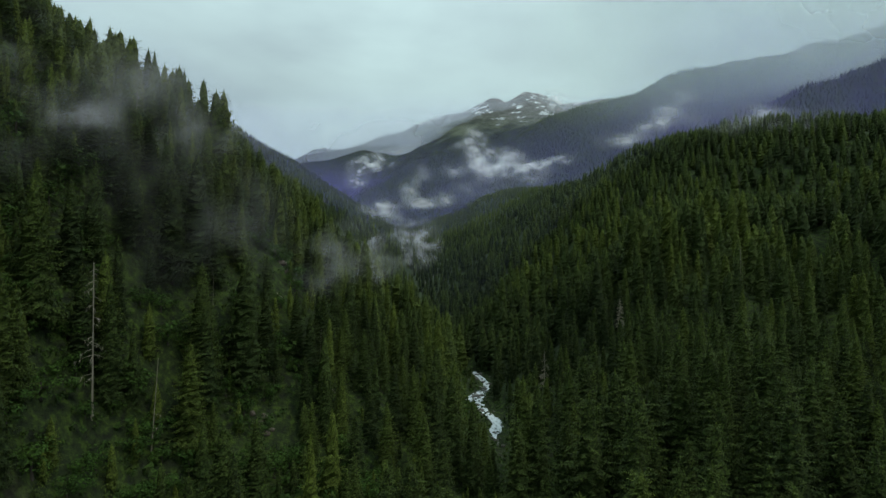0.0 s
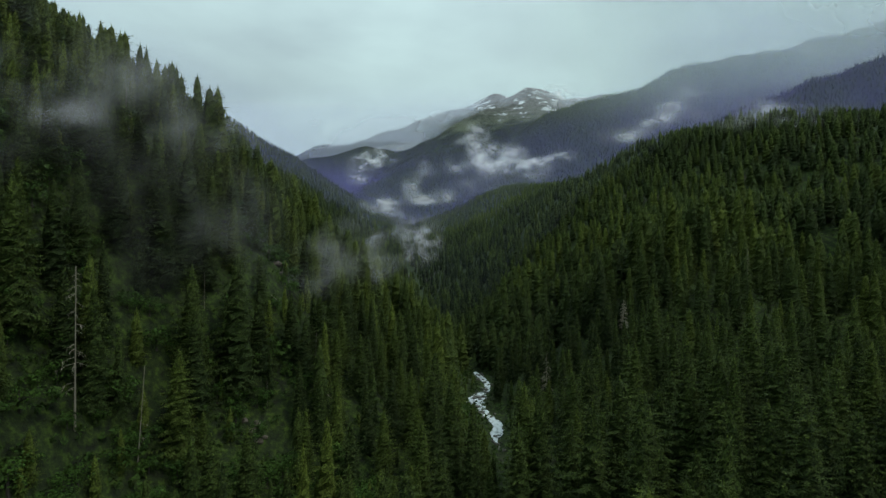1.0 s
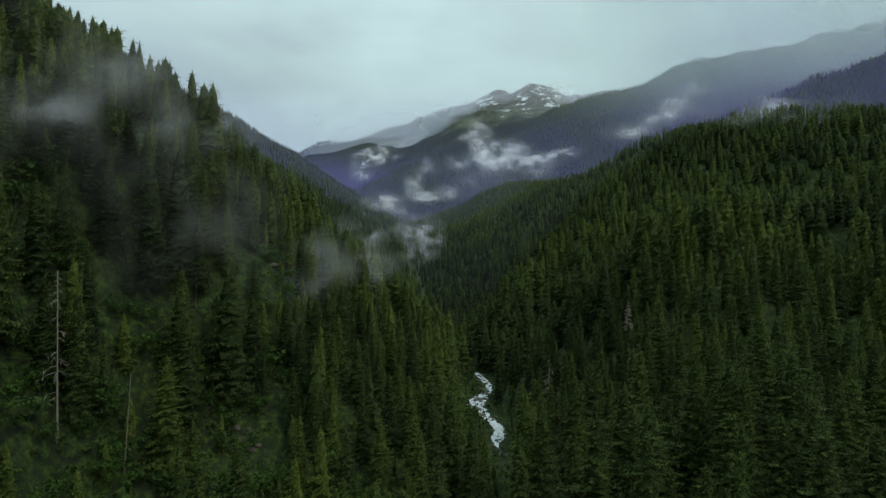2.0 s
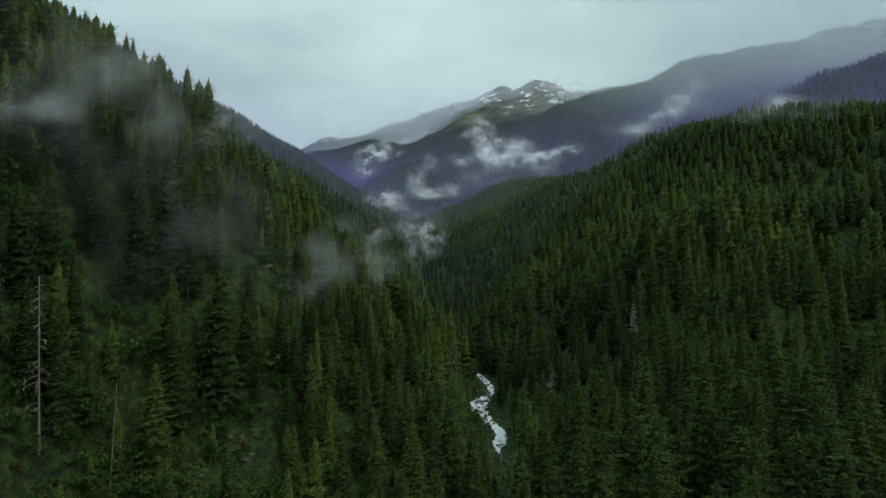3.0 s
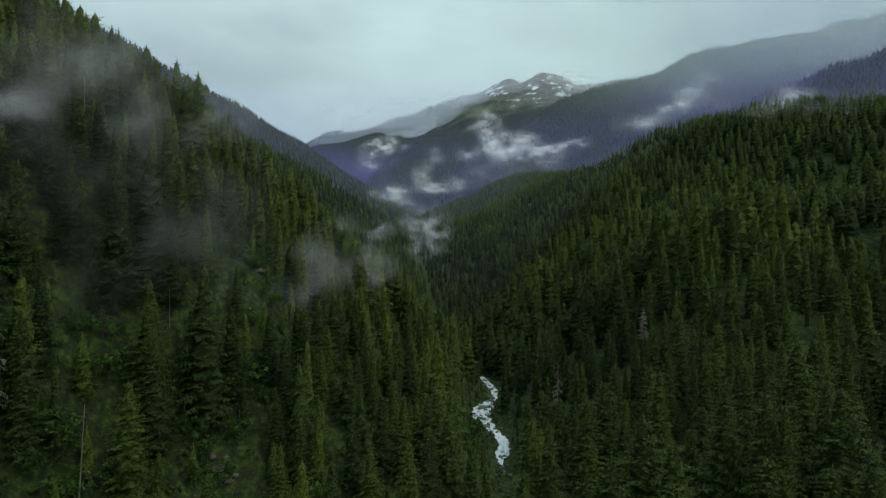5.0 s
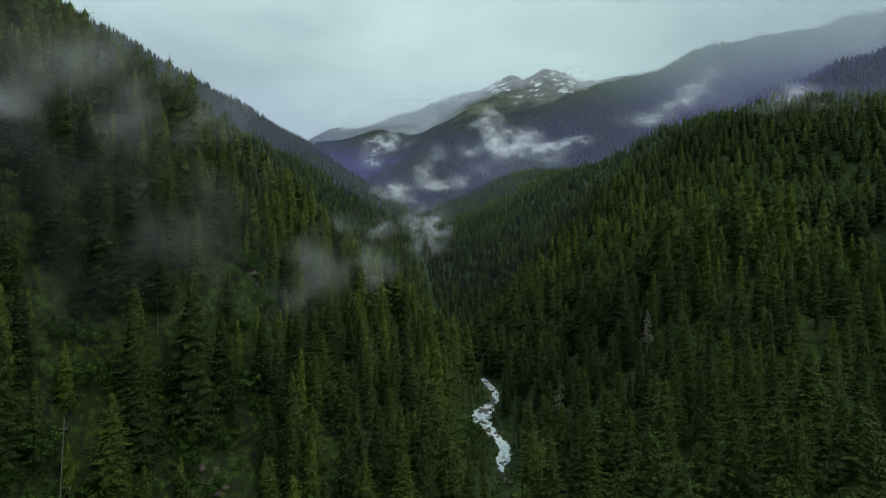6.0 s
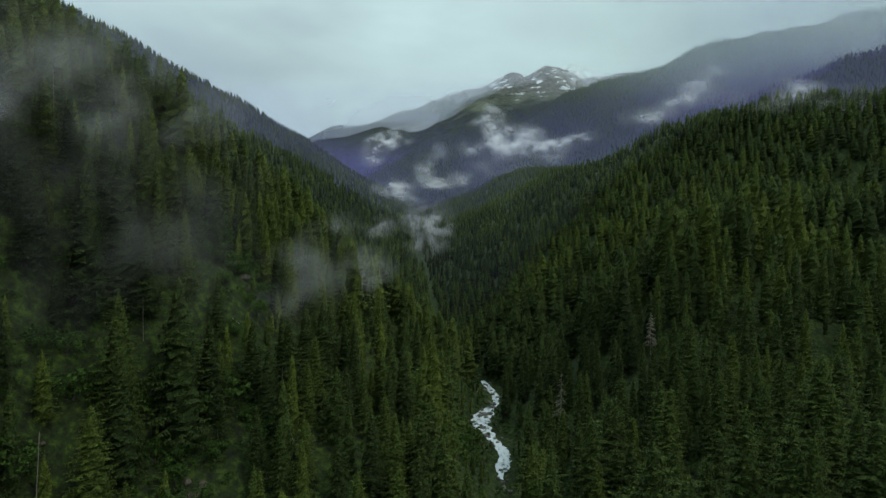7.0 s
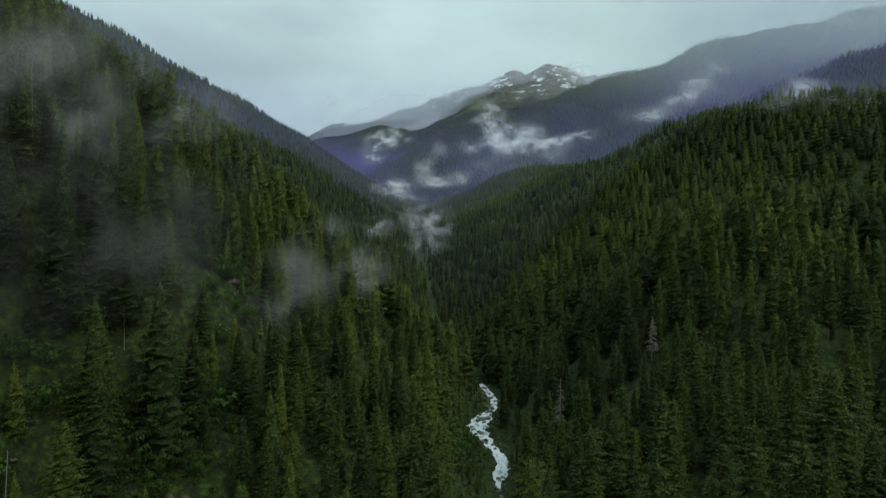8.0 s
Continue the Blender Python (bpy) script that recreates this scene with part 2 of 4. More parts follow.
# crests: x, y, height along each; then the steepness of the flanks
CRESTS = (
    (0.62, ((-290, 1600, 213), (-395, 1560, 286), (-451, 1520, 321), (-502, 1490, 356), (-555, 1450, 393), (-593, 1420, 428), (-654, 1380, 442), (-690, 1330, 461), (-743, 1250, 480), (-775, 1180, 526), (-1000, 1060, 655))),
    (0.60, ((768, 1616, 443), (902, 1600, 507), (1101, 1600, 583), (1296, 1600, 643), (1760, 1568, 819))),
    (0.62, ((0, 3536, 489), (258, 3315, 638), (442, 3145, 771), (619, 2975, 854), (772, 2805, 868), (969, 2635, 876), (1069, 2550, 924), (1333, 2550, 992), (1571, 2550, 1029), (1833, 2550, 1084), (2066, 2550, 1179), (2890, 2550, 1509))),
    (0.60, ((-686, 3379, 388), (-491, 3300, 490), (-319, 3300, 586), (-116, 3300, 691), (123, 3300, 774), (363, 3300, 843), (531, 3326, 876), (792, 3432, 718))),
    (0.70, ((-640, 4300, 953), (-417, 4300, 1057), (-193, 4300, 1143), (26, 4300, 1190), (249, 4300, 1254), (391, 4300, 1362), (520, 4300, 1310), (649, 4300, 1400), (735, 4300, 1380), (894, 4300, 1276), (1300, 4300, 1350))),
    (0.62, ((-1300, 3790, 558), (-1143, 3899, 655), (-1021, 3899, 747), (-901, 3899, 843), (-780, 3899, 855), (-580, 3899, 893), (-325, 4061, 1002))),
)


def crest_height(x, y, steep, line):
    best = np.full(np.shape(x), -1e9)
    for (ax, ay, az), (bx, by, bz) in zip(line, line[1:]):
        dx, dy = bx - ax, by - ay
        s = np.clip(((x - ax) * dx + (y - ay) * dy) / (dx * dx + dy * dy), 0, 1)
        away = np.hypot(x - ax - s * dx, y - ay - s * dy)
        best = np.maximum(best, az + s * (bz - az) - steep * (np.sqrt(away * away + 400) - 20))
    return best


def land(x, y):
    x, y = np.asarray(x, float), np.asarray(y, float)
    d, z0 = x - river_x(y), river_z(y)
    e = np.where(y < 211, np.minimum(x - np.interp(y, (-200, 195, 211), (25, 25, 21.5)), d + 9 * smooth(-d, 0, 30)), d)
    right = np.interp(d, RIGHT_D, RIGHT_NEAR), np.interp(d, RIGHT_D, RIGHT_MID), np.interp(d, RIGHT_D, RIGHT_FAR)
    a, b = smooth(y, 165, 240), smooth(y, 290, 480)
    r = (right[0] * (1 - a) + right[1] * a) * (1 - b) + right[2] * b
    c = smooth(y, 560, 780)
    r = r * (1 - c) + np.interp(d, RIGHT_D, RIGHT_BEYOND) * c
    back = smooth(y, 300, 460)
    set_back = smooth(y, 100, 185)
    l_ = np.interp(-e, LEFT_D, LEFT_FRONT) * (1 - set_back) + np.interp(-e, LEFT_D, LEFT_NEAR) * set_back
    l_ = l_ * (1 - back) + np.interp(-e, LEFT_D, LEFT_FAR) * back
    h = np.where(d > 0, r, l_)
    bank = smooth(np.abs(d), 8, 40)
    h = z0 + h + bank * (14 * fbm(x / 45, y / 45, 4, 3) + 3 * fbm(x / 8, y / 8, 3, 11))
    for kx, ky, wide, lift in KNOLLS:
        h = h + lift * bank * np.exp(-((x - kx) ** 2 + (y - ky) ** 2) / wide ** 2)
    far = smooth(y, 700, 1100)
    h = h - far * smooth(np.abs(d), 150, 500) * 60
    for i, (steep, line) in enumerate(CRESTS):
        c = crest_height(x, y, steep, line)
        fall = smooth(np.hypot(x, y), 900, 2800)
        c = c + (24 + 66 * fall) * fbm(x / (150 + 150 * fall), y / (150 + 250 * fall), 6, 20 + i)
        k = 18.0
        m = np.clip(0.5 + 0.5 * (h - c) / k, 0, 1)
        h = c * (1 - m) + h * m + k * m * (1 - m)
    return h


def mesh_from(name, verts, faces, mat, per=3, tint=None, thick=None, fresh_lit=None, smoothed=False, bent=None):
    """One mesh from arrays of points and of faces with per corners each."""
    me = bpy.data.meshes.new(name)
    verts, faces = np.asarray(verts, np.float32), np.asarray(faces, np.int32)
    me.vertices.add(len(verts))
    me.vertices.foreach_set("co", verts.ravel())
    me.loops.add(faces.size)
    me.loops.foreach_set("vertex_index", faces.ravel())
    me.polygons.add(len(faces))
    me.polygons.foreach_set("loop_start", np.arange(0, faces.size, per, dtype=np.int32))
    me.polygons.foreach_set("use_smooth", np.full(len(faces), smoothed))
    for key, values in (("tint", tint), ("thick", thick), ("fresh_lit", fresh_lit)):
        if values is not None:
            me.attributes.new(key, "FLOAT", "POINT").data.foreach_set("value", np.asarray(values, np.float32))
    me.update(calc_edges=True)
    if bent is not None:
        me.attributes.new("custom_normal", "FLOAT_VECTOR", "POINT").data.foreach_set("vector", np.asarray(bent, np.float32).ravel())
    me.materials.append(mat)
    return me


def outward(pts, tris, seed, calm=0):
    """Normals that lean out of the crown, so that a mass of needles takes the light as one body; faces turned to suit."""
    r = np.random.default_rng(seed)
    away = np.hypot(pts[:, 0], pts[:, 1])
    n = np.stack([pts[:, 0], pts[:, 1], np.zeros(len(pts))], -1) / np.maximum(away, 0.02)[:, None]
    n[:, 2] = 0.5
    ruffle = r.normal(0, 0.18, (len(tris), 3))
    ruffle[:calm] = 0.0
    n = n + np.repeat(ruffle, 3, axis=0)
    n /= np.linalg.norm(n, axis=1)[:, None]
    a, b, c = (pts[tris[:, k]] for k in range(3))
    back = (np.cross(b - a, c - a) * n[tris[:, 0]]).sum(axis=1) < 0
    tris = tris.copy()
    tris[back] = tris[back][:, ::-1]
    return tris, n


def grid_faces(rows, cols, closed=False):
    i, j = np.meshgrid(np.arange(rows - 1), np.arange(cols if closed else cols - 1), indexing="ij")
    k = (j + 1) % cols
    return np.stack([i * cols + j, i * cols + k, (i + 1) * cols + k, (i + 1) * cols + j], -1).reshape(-1, 4)


# the ground: one sheet, finer near the valley's mouth
rings = np.concatenate([[1.0], np.geomspace(30, 4900, 250)])
turns = np.concatenate([np.linspace(-50, 50, 350), np.linspace(50, 310, 62)[1:-1]])
RR, TT = np.meshgrid(rings, np.radians(turns), indexing="ij")
GX, GY = RR * np.sin(TT), RR * np.cos(TT)
ground = new("ground", mesh_from("ground", np.stack([GX, GY, land(GX, GY)], -1).reshape(-1, 3), grid_faces(*GX.shape, closed=True), M_GROUND, 4, smoothed=True))
tagged(ground, "steep mossy valley ground rising to snowy rock peaks", "ground", kind="structure")

# the stream
ry = np.arange(208, 321, 0.75)
across = np.linspace(-1, 1, 15)
half = np.interp(ry, (204, 210, 219, 227, 238, 247, 257, 272, 283, 300, 316, 329), (0.7, 1.1, 2.3, 2.4, 1.6, 2.4, 3.7, 3.7, 1.4, 1.6, 1.4, 0.9))
left_half, right_half = (half * (1 + 1.5 * fbm(ry / 3.6, ry * 0 + k, 4, 5 + k)).clip(0.25, 2.0) for k in (0, 9))
RX = river_x(ry)[:, None] + np.where(across < 0, across * left_half[:, None], across * right_half[:, None])
RY = np.repeat(ry[:, None], 15, 1)
RZ = river_z(RY) - 0.25 + 0.9 * fbm(RX / 1.6, RY / 2.5, 3, 8)
river = new("stream", mesh_from("stream", np.stack([RX, RY, RZ], -1).reshape(-1, 3), grid_faces(*RX.shape)[:, ::-1], M_WATER, 4, smoothed=True))
tagged(river, "white foaming mountain stream tumbling between dark spruces", "water", kind="structure")

# ---------------------------------------------------------------- trees
rng = np.random.default_rng(7)


def spruce(tiers, per, pairs, seed, spread=0.145, bare=0.04, gaps=0.05, tassels=2, core=16, dense=0.58, sides=11, fine=0.55):
    """A spruce one unit high: a ragged heart painted dark for depth, and round it tiers of drooping boughs hung with
    twigs.
    Returns points, triangles and the needle tone: new growth, plus light painted towards the crown's top."""
    r = np.random.default_rng(seed)
    pts, tris, fresh_lit = [], [], []

    def add(a, b, c, fa, fb, fc):
        k = len(pts)
        pts.extend((a, b, c))
        fresh_lit.extend((fa, fb, fc))
        tris.append((k, k + 1, k + 2))

    def outline(f):
        return min(1.0, max(0.0, 0.985 - f) / 0.88) ** 0.55 * (0.6 + 0.4 * min(1.0, (f + 0.05) / 0.2))

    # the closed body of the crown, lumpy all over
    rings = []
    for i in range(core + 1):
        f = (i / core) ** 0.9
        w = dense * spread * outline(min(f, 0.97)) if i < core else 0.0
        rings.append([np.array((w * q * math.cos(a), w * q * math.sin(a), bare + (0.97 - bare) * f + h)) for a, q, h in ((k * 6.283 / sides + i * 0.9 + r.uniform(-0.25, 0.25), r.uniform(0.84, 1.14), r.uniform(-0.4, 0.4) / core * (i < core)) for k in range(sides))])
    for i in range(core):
        # skylight put into the body's tone: dark foot, lighter top
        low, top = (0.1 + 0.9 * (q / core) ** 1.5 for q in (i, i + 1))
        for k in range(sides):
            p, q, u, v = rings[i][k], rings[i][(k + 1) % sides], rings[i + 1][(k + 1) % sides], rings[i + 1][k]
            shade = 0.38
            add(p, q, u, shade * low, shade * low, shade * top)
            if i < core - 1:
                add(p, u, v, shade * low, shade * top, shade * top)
    body = len(tris)
    lop = r.uniform(0, 6.283)
    for i in range(tiers):
        level = min((max(i + r.uniform(-0.3, 0.3), 0.0) / tiers) ** 0.85, 0.94)
        full = (spread * outline(level) + 0.007) * r.uniform(0.84, 1.1)
        count = max(4, int(round(per * (1 - 0.5 * level))))
        for j in range(count):
            if r.random() < gaps:
                continue
            a = 2 * math.pi * (j + r.uniform(-0.45, 0.45)) / count + i * 2.4
            f = min(max(level + r.uniform(-0.8, 0.8) / tiers, 0.0), 0.95)
            z = bare + (0.99 - bare) * f
            # bough colour brightened with height, as light from above would do
            top_light = 0.1 + 0.9 * f ** 1.5
            reach = full * r.uniform(0.7, 1.15) * (1 + 0.14 * math.cos(a - lop))
            out, side = np.array((math.cos(a), math.sin(a), 0.0)), np.array((-math.sin(a), math.cos(a), 0.0))
            droop = reach * max(0.75 - 1.3 * f, -0.3) * r.uniform(0.6, 1.4)
            steps = np.linspace(0.22, 1.0, pairs + 1)
            spine = [out * reach * q + np.array((0, 0, z - droop * (1.7 * q - 1.0 * q * q))) for q in steps]
            for q in range(pairs):
                p0, p1 = spine[q], spine[q + 1]
                s0, s1 = steps[q], steps[q + 1]
                for hand in (1, -1):
                    w = reach * (0.2 * (1 - s0) ** 0.7 + 0.06) * r.uniform(0.6, 1.25)
                    fall = w * r.uniform(0.25, 0.95) * (1.1 - 0.7 * f)
                    start = p0 + (p1 - p0) * r.uniform(0, 0.5)
                    end = start + (p1 - p0) * r.uniform(0.5, 1.5) + side * hand * w + np.array((0, 0, -fall))
                    add(start, start + (p1 - p0) * fine * r.uniform(0.7, 1.3) + np.array((0, 0, -0.25 * fall)), end, s0 * top_light, s1 * top_light, min(1.0, s1 + 0.2) * top_light)
            for q in range(tassels):
                t = r.uniform(0.4, 1.0)
                p = out * reach * t + np.array((0, 0, z - droop * (1.7 * t - 1.0 * t * t)))
                w = reach * 0.09
                lie = (out * r.uniform(-1, 1) + side * r.uniform(-1, 1)) * w
                add(p - lie, p + lie, p + side * r.uniform(-0.5, 0.5) * w + np.array((0, 0, -reach * r.uniform(0.1, 0.26))), t * top_light, t * top_light, 0.4 * t * top_light)
    for a in (0, 2.1, 4.2):
        add(np.array((0, 0, 1.0)), np.array((0.011 * math.cos(a), 0.011 * math.sin(a), 0.93)), np.array((0.011 * math.cos(a + 2.1), 0.011 * math.sin(a + 2.1), 0.93)), 1.0, 0.6, 0.6)
    pts = np.array(pts)
    tris, bent = outward(pts, np.array(tris), seed, body)
    return pts, tris, np.array(fresh_lit), bent


def cone_spruce(layers, sides, seed, spread=0.15):
    """A spruce for the far woods: ragged skirts of boughs one over the other."""
    r = np.random.default_rng(seed)
    pts, tris = [], []
    for i in range(layers):
        f = i / layers
        z0, z1 = 0.06 + 0.94 * f, min(1.0, 0.06 + 0.94 * (f + 1.9 / layers))
        k = len(pts)
        pts.append((r.uniform(-0.01, 0.01), r.uniform(-0.01, 0.01), z1))
        for j in range(sides):
            a = 2 * math.pi * (j + r.uniform(-0.3, 0.3)) / sides + i
            w = spread * (1 - f) ** 0.8 * r.uniform(0.6, 1.2) + 0.008
            pts.append((w * math.cos(a), w * math.sin(a), z0 + r.uniform(-0.04, 0.05)))
        tris += [(k, k + 1 + j, k + 1 + (j + 1) % sides) for j in range(sides)]
    # top light painted into the tone: dark foot, pale tip
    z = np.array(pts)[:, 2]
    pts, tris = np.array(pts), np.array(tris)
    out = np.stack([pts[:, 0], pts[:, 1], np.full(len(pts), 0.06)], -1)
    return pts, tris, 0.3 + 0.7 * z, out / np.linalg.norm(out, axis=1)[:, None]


def planted(name, protos, x, y, z, tall, mat, label):
    """Many trees joined into one stretch of woods."""
    kind = rng.integers(0, len(protos), len(x))
    turn = rng.uniform(0, 6.283, len(x))
    wide = tall * rng.uniform(0.8, 1.25, len(x))
    hue = np.clip(0.14 + 0.75 * rng.random(len(x)) + 0.7 * fbm(x / 60, y / 60, 3, 40), 0, 1)
    # a paler stand high on the right; shade along the stream put into the hue
    hue = hue + 0.45 * np.exp(-((x - 138) ** 2 + (y - 266) ** 2) / 17 ** 2) - 0.3 * smooth(x - river_x(y), 2, 8) * smooth(70 - x + river_x(y), 0, 30) * smooth(y, 200, 225)
    # hue lifted on the left slope to brighten that side
    hue = np.clip(hue + 0.06 * (x < river_x(y)) * (y < 300) + 0.14 * (x < river_x(y) - 55) * (y < 300), 0, 1)
    V, F, T, G, N, base = [], [], [], [], [], 0
    for k, (pv, pf, pg, pn) in enumerate(protos):
        at = np.nonzero(kind == k)[0]
        if not len(at):
            continue
        c, s = np.cos(turn[at])[:, None], np.sin(turn[at])[:, None]
        vx = (pv[:, 0] * c - pv[:, 1] * s) * wide[at, None] + x[at, None]
        vy = (pv[:, 0] * s + pv[:, 1] * c) * wide[at, None] + y[at, None]
        vz = pv[:, 2] * tall[at, None] + z[at, None]
        V.append(np.stack([vx, vy, vz], -1).reshape(-1, 3))
        F.append((pf[None] + (np.arange(len(at)) * len(pv))[:, None, None]).reshape(-1, 3) + base)
        T.append(np.repeat(hue[at], len(pv)))
        G.append(np.tile(pg, len(at)))
        N.append(np.stack([pn[:, 0] * c - pn[:, 1] * s, pn[:, 0] * s + pn[:, 1] * c, np.repeat(pn[None, :, 2], len(at), 0)], -1).reshape(-1, 3))
        base += len(at) * len(pv)
    ob = new(name, mesh_from(name, np.concatenate(V), np.concatenate(F), mat, 3, tint=np.concatenate(T), fresh_lit=np.concatenate(G), bent=np.concatenate(N)))
    return tagged(ob, label, "trees", kind="stuff")


def jittered(x0, x1, y0, y1, step):
    gx, gy = np.meshgrid(np.arange(x0, x1, step), np.arange(y0, y1, step))
    gx = gx + (np.arange(gx.shape[0]) % 2)[:, None] * step / 2
    return (gx + rng.uniform(-0.42, 0.42, gx.shape) * step).ravel(), (gy + rng.uniform(-0.42, 0.42, gy.shape) * step).ravel()


def glade(x, y):
    """How open the woods are: high in the glades, most of them at the foot of the left slope."""
    d = x - river_x(y)
    return fbm(x / 26, y / 26, 3, 31) * np.where(d > 0, 0.42, 1.0) + 0.07 * smooth(-d, 14, 40) * smooth(95 + d, 0, 40) * smooth(230 - y, 0, 60)


# dead trees and rocks with trees cleared round them and towards the camera: x, y
FREE = ((-62.9, 118.6), (-70.5, 110), (-43.6, 142.4), (-63, 150), (74.5, 231), (42, 227), (-46, 137), (-53, 184), (-47, 141))


def stands_free(x, y):
    ok = np.ones(len(x), bool)
    for fx, fy in FREE:
        for s in (1.0, 0.965, 0.93):
            ok &= np.hypot(x - fx * s, y - fy * s) > 3.4
    ax, ay, bx, by = -90.0, 138.5, -64.0, 132.0
    q = np.clip(((x - ax) * (bx - ax) + (y - ay) * (by - ay)) / ((bx - ax) ** 2 + (by - ay) ** 2), 0, 1)
    return ok & (np.hypot(x - ax - q * (bx - ax), y - ay - q * (by - ay)) > 3.6)


def woods(step, r0, r1, wedge=50.0):
    """Places for trees between two distances from the valley's mouth, clear of the stream, the camera's sight line to
    it and the glades.
    """
    x, y = jittered(-r1 * 0.85, r1 * 0.85, 20, r1, step)
    r, a = np.hypot(x, y), np.degrees(np.arctan2(x, y))
    d = x - river_x(y)
    keep = (r > r0) & (r <= r1) & (np.abs(a) < wedge) & (np.abs(d) > np.where((y < 204) | (y > 314), 3.2, 7.0)) & (glade(x, y) < 0.24)
    keep &= ~((x > 5) & (y > 160) & (y < 318) & (x < np.where(y < 204, 25, 99)) & ((d < 6.5) | (y < 204)))
    keep &= (rng.random(len(x)) > 0.12) & stands_free(x, y)
    x, y = x[keep], y[keep]
    return x, y, land(x, y)


def above_ground(x, y, z, tall):
    """Whether a crown shows over the nearer ground from the camera's way: hill sides out of its view stay bare."""
    seen = np.ones(len(x), bool)
    for s in np.linspace(0.25, 0.97, 26):
        line = 74 + (z + tall + 12 - 74) * s
        seen &= land(x * s, y * s) < line
    return seen


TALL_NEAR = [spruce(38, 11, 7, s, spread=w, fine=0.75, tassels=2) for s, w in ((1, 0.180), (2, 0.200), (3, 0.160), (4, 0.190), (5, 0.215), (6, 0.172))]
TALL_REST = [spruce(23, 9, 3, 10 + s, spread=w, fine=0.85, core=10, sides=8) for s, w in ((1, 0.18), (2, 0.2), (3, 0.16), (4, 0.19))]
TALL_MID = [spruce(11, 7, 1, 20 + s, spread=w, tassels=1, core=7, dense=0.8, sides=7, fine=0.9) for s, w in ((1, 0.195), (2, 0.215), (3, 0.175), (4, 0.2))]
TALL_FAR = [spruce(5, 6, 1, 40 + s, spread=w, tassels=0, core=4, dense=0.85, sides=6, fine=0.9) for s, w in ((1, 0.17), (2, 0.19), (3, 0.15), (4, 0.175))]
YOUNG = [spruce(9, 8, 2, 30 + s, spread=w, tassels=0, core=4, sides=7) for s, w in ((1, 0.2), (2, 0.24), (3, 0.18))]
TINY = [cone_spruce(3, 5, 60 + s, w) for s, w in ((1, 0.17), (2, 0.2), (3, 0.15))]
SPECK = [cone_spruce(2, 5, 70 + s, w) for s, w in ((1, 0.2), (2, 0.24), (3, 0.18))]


# spruces that stand out, slope by slope: x, y and the height of the top
MARKED_RIGHT_LOW = (
    (42.1, 119, 44), (53.8, 124.8, 51.2), (57.5, 118.4, 51), (78, 143.2, 55.5), (37.1, 161.8, 37.2), (20.7, 142, 38), (75.8, 153, 54),
    (85.7, 139, 55), (85.7, 150.2, 54.8), (73.4, 133, 51), (59.4, 116, 49.5), (41.4, 132.3, 43.6), (32.1, 121.2, 39.8), (29.2, 128.8, 33.6),
    (23.7, 138, 37.8), (17.8, 131.4, 30.8), (37.9, 109.2, 41), (43.7, 169.3, 39.6), (51.1, 185.7, 40), (66.8, 197.7, 49.4), (69.6, 186.1, 55.6),
    (67.8, 180.5, 56.6), (77.5, 187, 52), (109.4, 172, 55.5), (94.4, 188.2, 57.6), (89.5, 154, 53.4), (96, 163, 55), (61, 171, 47), (54, 158, 45),
)
MARKED_RIGHT_HIGH = (
    (137.4, 260.2, 101), (137.4, 282.6, 110), (115.8, 260.4, 96.8), (95.2, 276.3, 96), (68.8, 244.6, 69.4), (124.4, 200.1, 69.8),
    (159.1, 297.8, 119), (188.4, 316.8, 117), (148.3, 239.8, 84), (159, 247.6, 80), (136.8, 231, 76), (106.2, 215.2, 71), (87.6, 232.6, 66.8),
    (122.2, 264.2, 98.6), (91, 215.8, 63.2), (95.4, 208.6, 63.6), (131.3, 196.3, 64), (188.5, 273, 106.6), (108.6, 265.4, 99.2), (93.9, 268.8, 94.8),
    (126.1, 268.2, 102), (67.9, 288.7, 61.5), (69, 282.4, 65.2), (41.5, 244.6, 36.6), (53.3, 243, 41), (145, 264, 102), (30.4, 225, 20), (37.5, 345, 62.5),
)
MARKED_LEFT = (
    (-93.6, 212.7, 140), (-83.7, 207.8, 133), (-101, 205.8, 140.8), (-71.5, 144.4, 94), (-81, 142.6, 96.4), (-52.2, 144.7, 70.4), (-66.5, 151.5, 80.2),
    (-23, 183.3, 55.8), (-15.8, 277.7, 59), (-1.8, 197.6, 47.4), (0.5, 202, 43.8), (-14.5, 194.5, 49.6), (-31.5, 146.7, 39), (-51.1, 236.5, 86.6),
    (-88.4, 249, 122), (-62, 198, 93.3), (-79.8, 223, 116.4), (-73, 168, 109.2), (-68.1, 151.5, 98.2), (-77.5, 152.8, 103.8), (-104.2, 166.9, 132.8),
    (-65, 174.6, 94), (-59.6, 202.6, 97), (-56.5, 213, 91), (-40.6, 201.5, 76), (-60.7, 138, 67.6), (-63.8, 153.2, 81), (-33.2, 232.4, 77.4),
    (-18.6, 274.4, 59.4), (-110.6, 168.4, 127), (-108, 200, 142), (-44.5, 194.5, 78.5),
)
MARKED_CREST = (
    (-118.9, 200.0, 152.4), (-114.0, 200.0, 150.1), (-108.5, 200.0, 145.8), (-106.2, 200.0, 144.9), (-102.5, 200.0, 140.2), (-99.6, 200.0, 137.8), (-97.0, 200.0, 139.3),
    (-93.6, 200.0, 134.5), (-83.4, 200.0, 130.3), (-122.7, 200.0, 153.9), (-130.0, 185.0, 153.6), (-120.3, 185.0, 150.5), (-111.6, 185.0, 145.4), (-106.7, 185.0, 143.9),
)
mx, my, mz = (np.array(c, float) for c in zip(*MARKED_RIGHT_LOW, *MARKED_RIGHT_HIGH, *MARKED_LEFT, *MARKED_CREST))
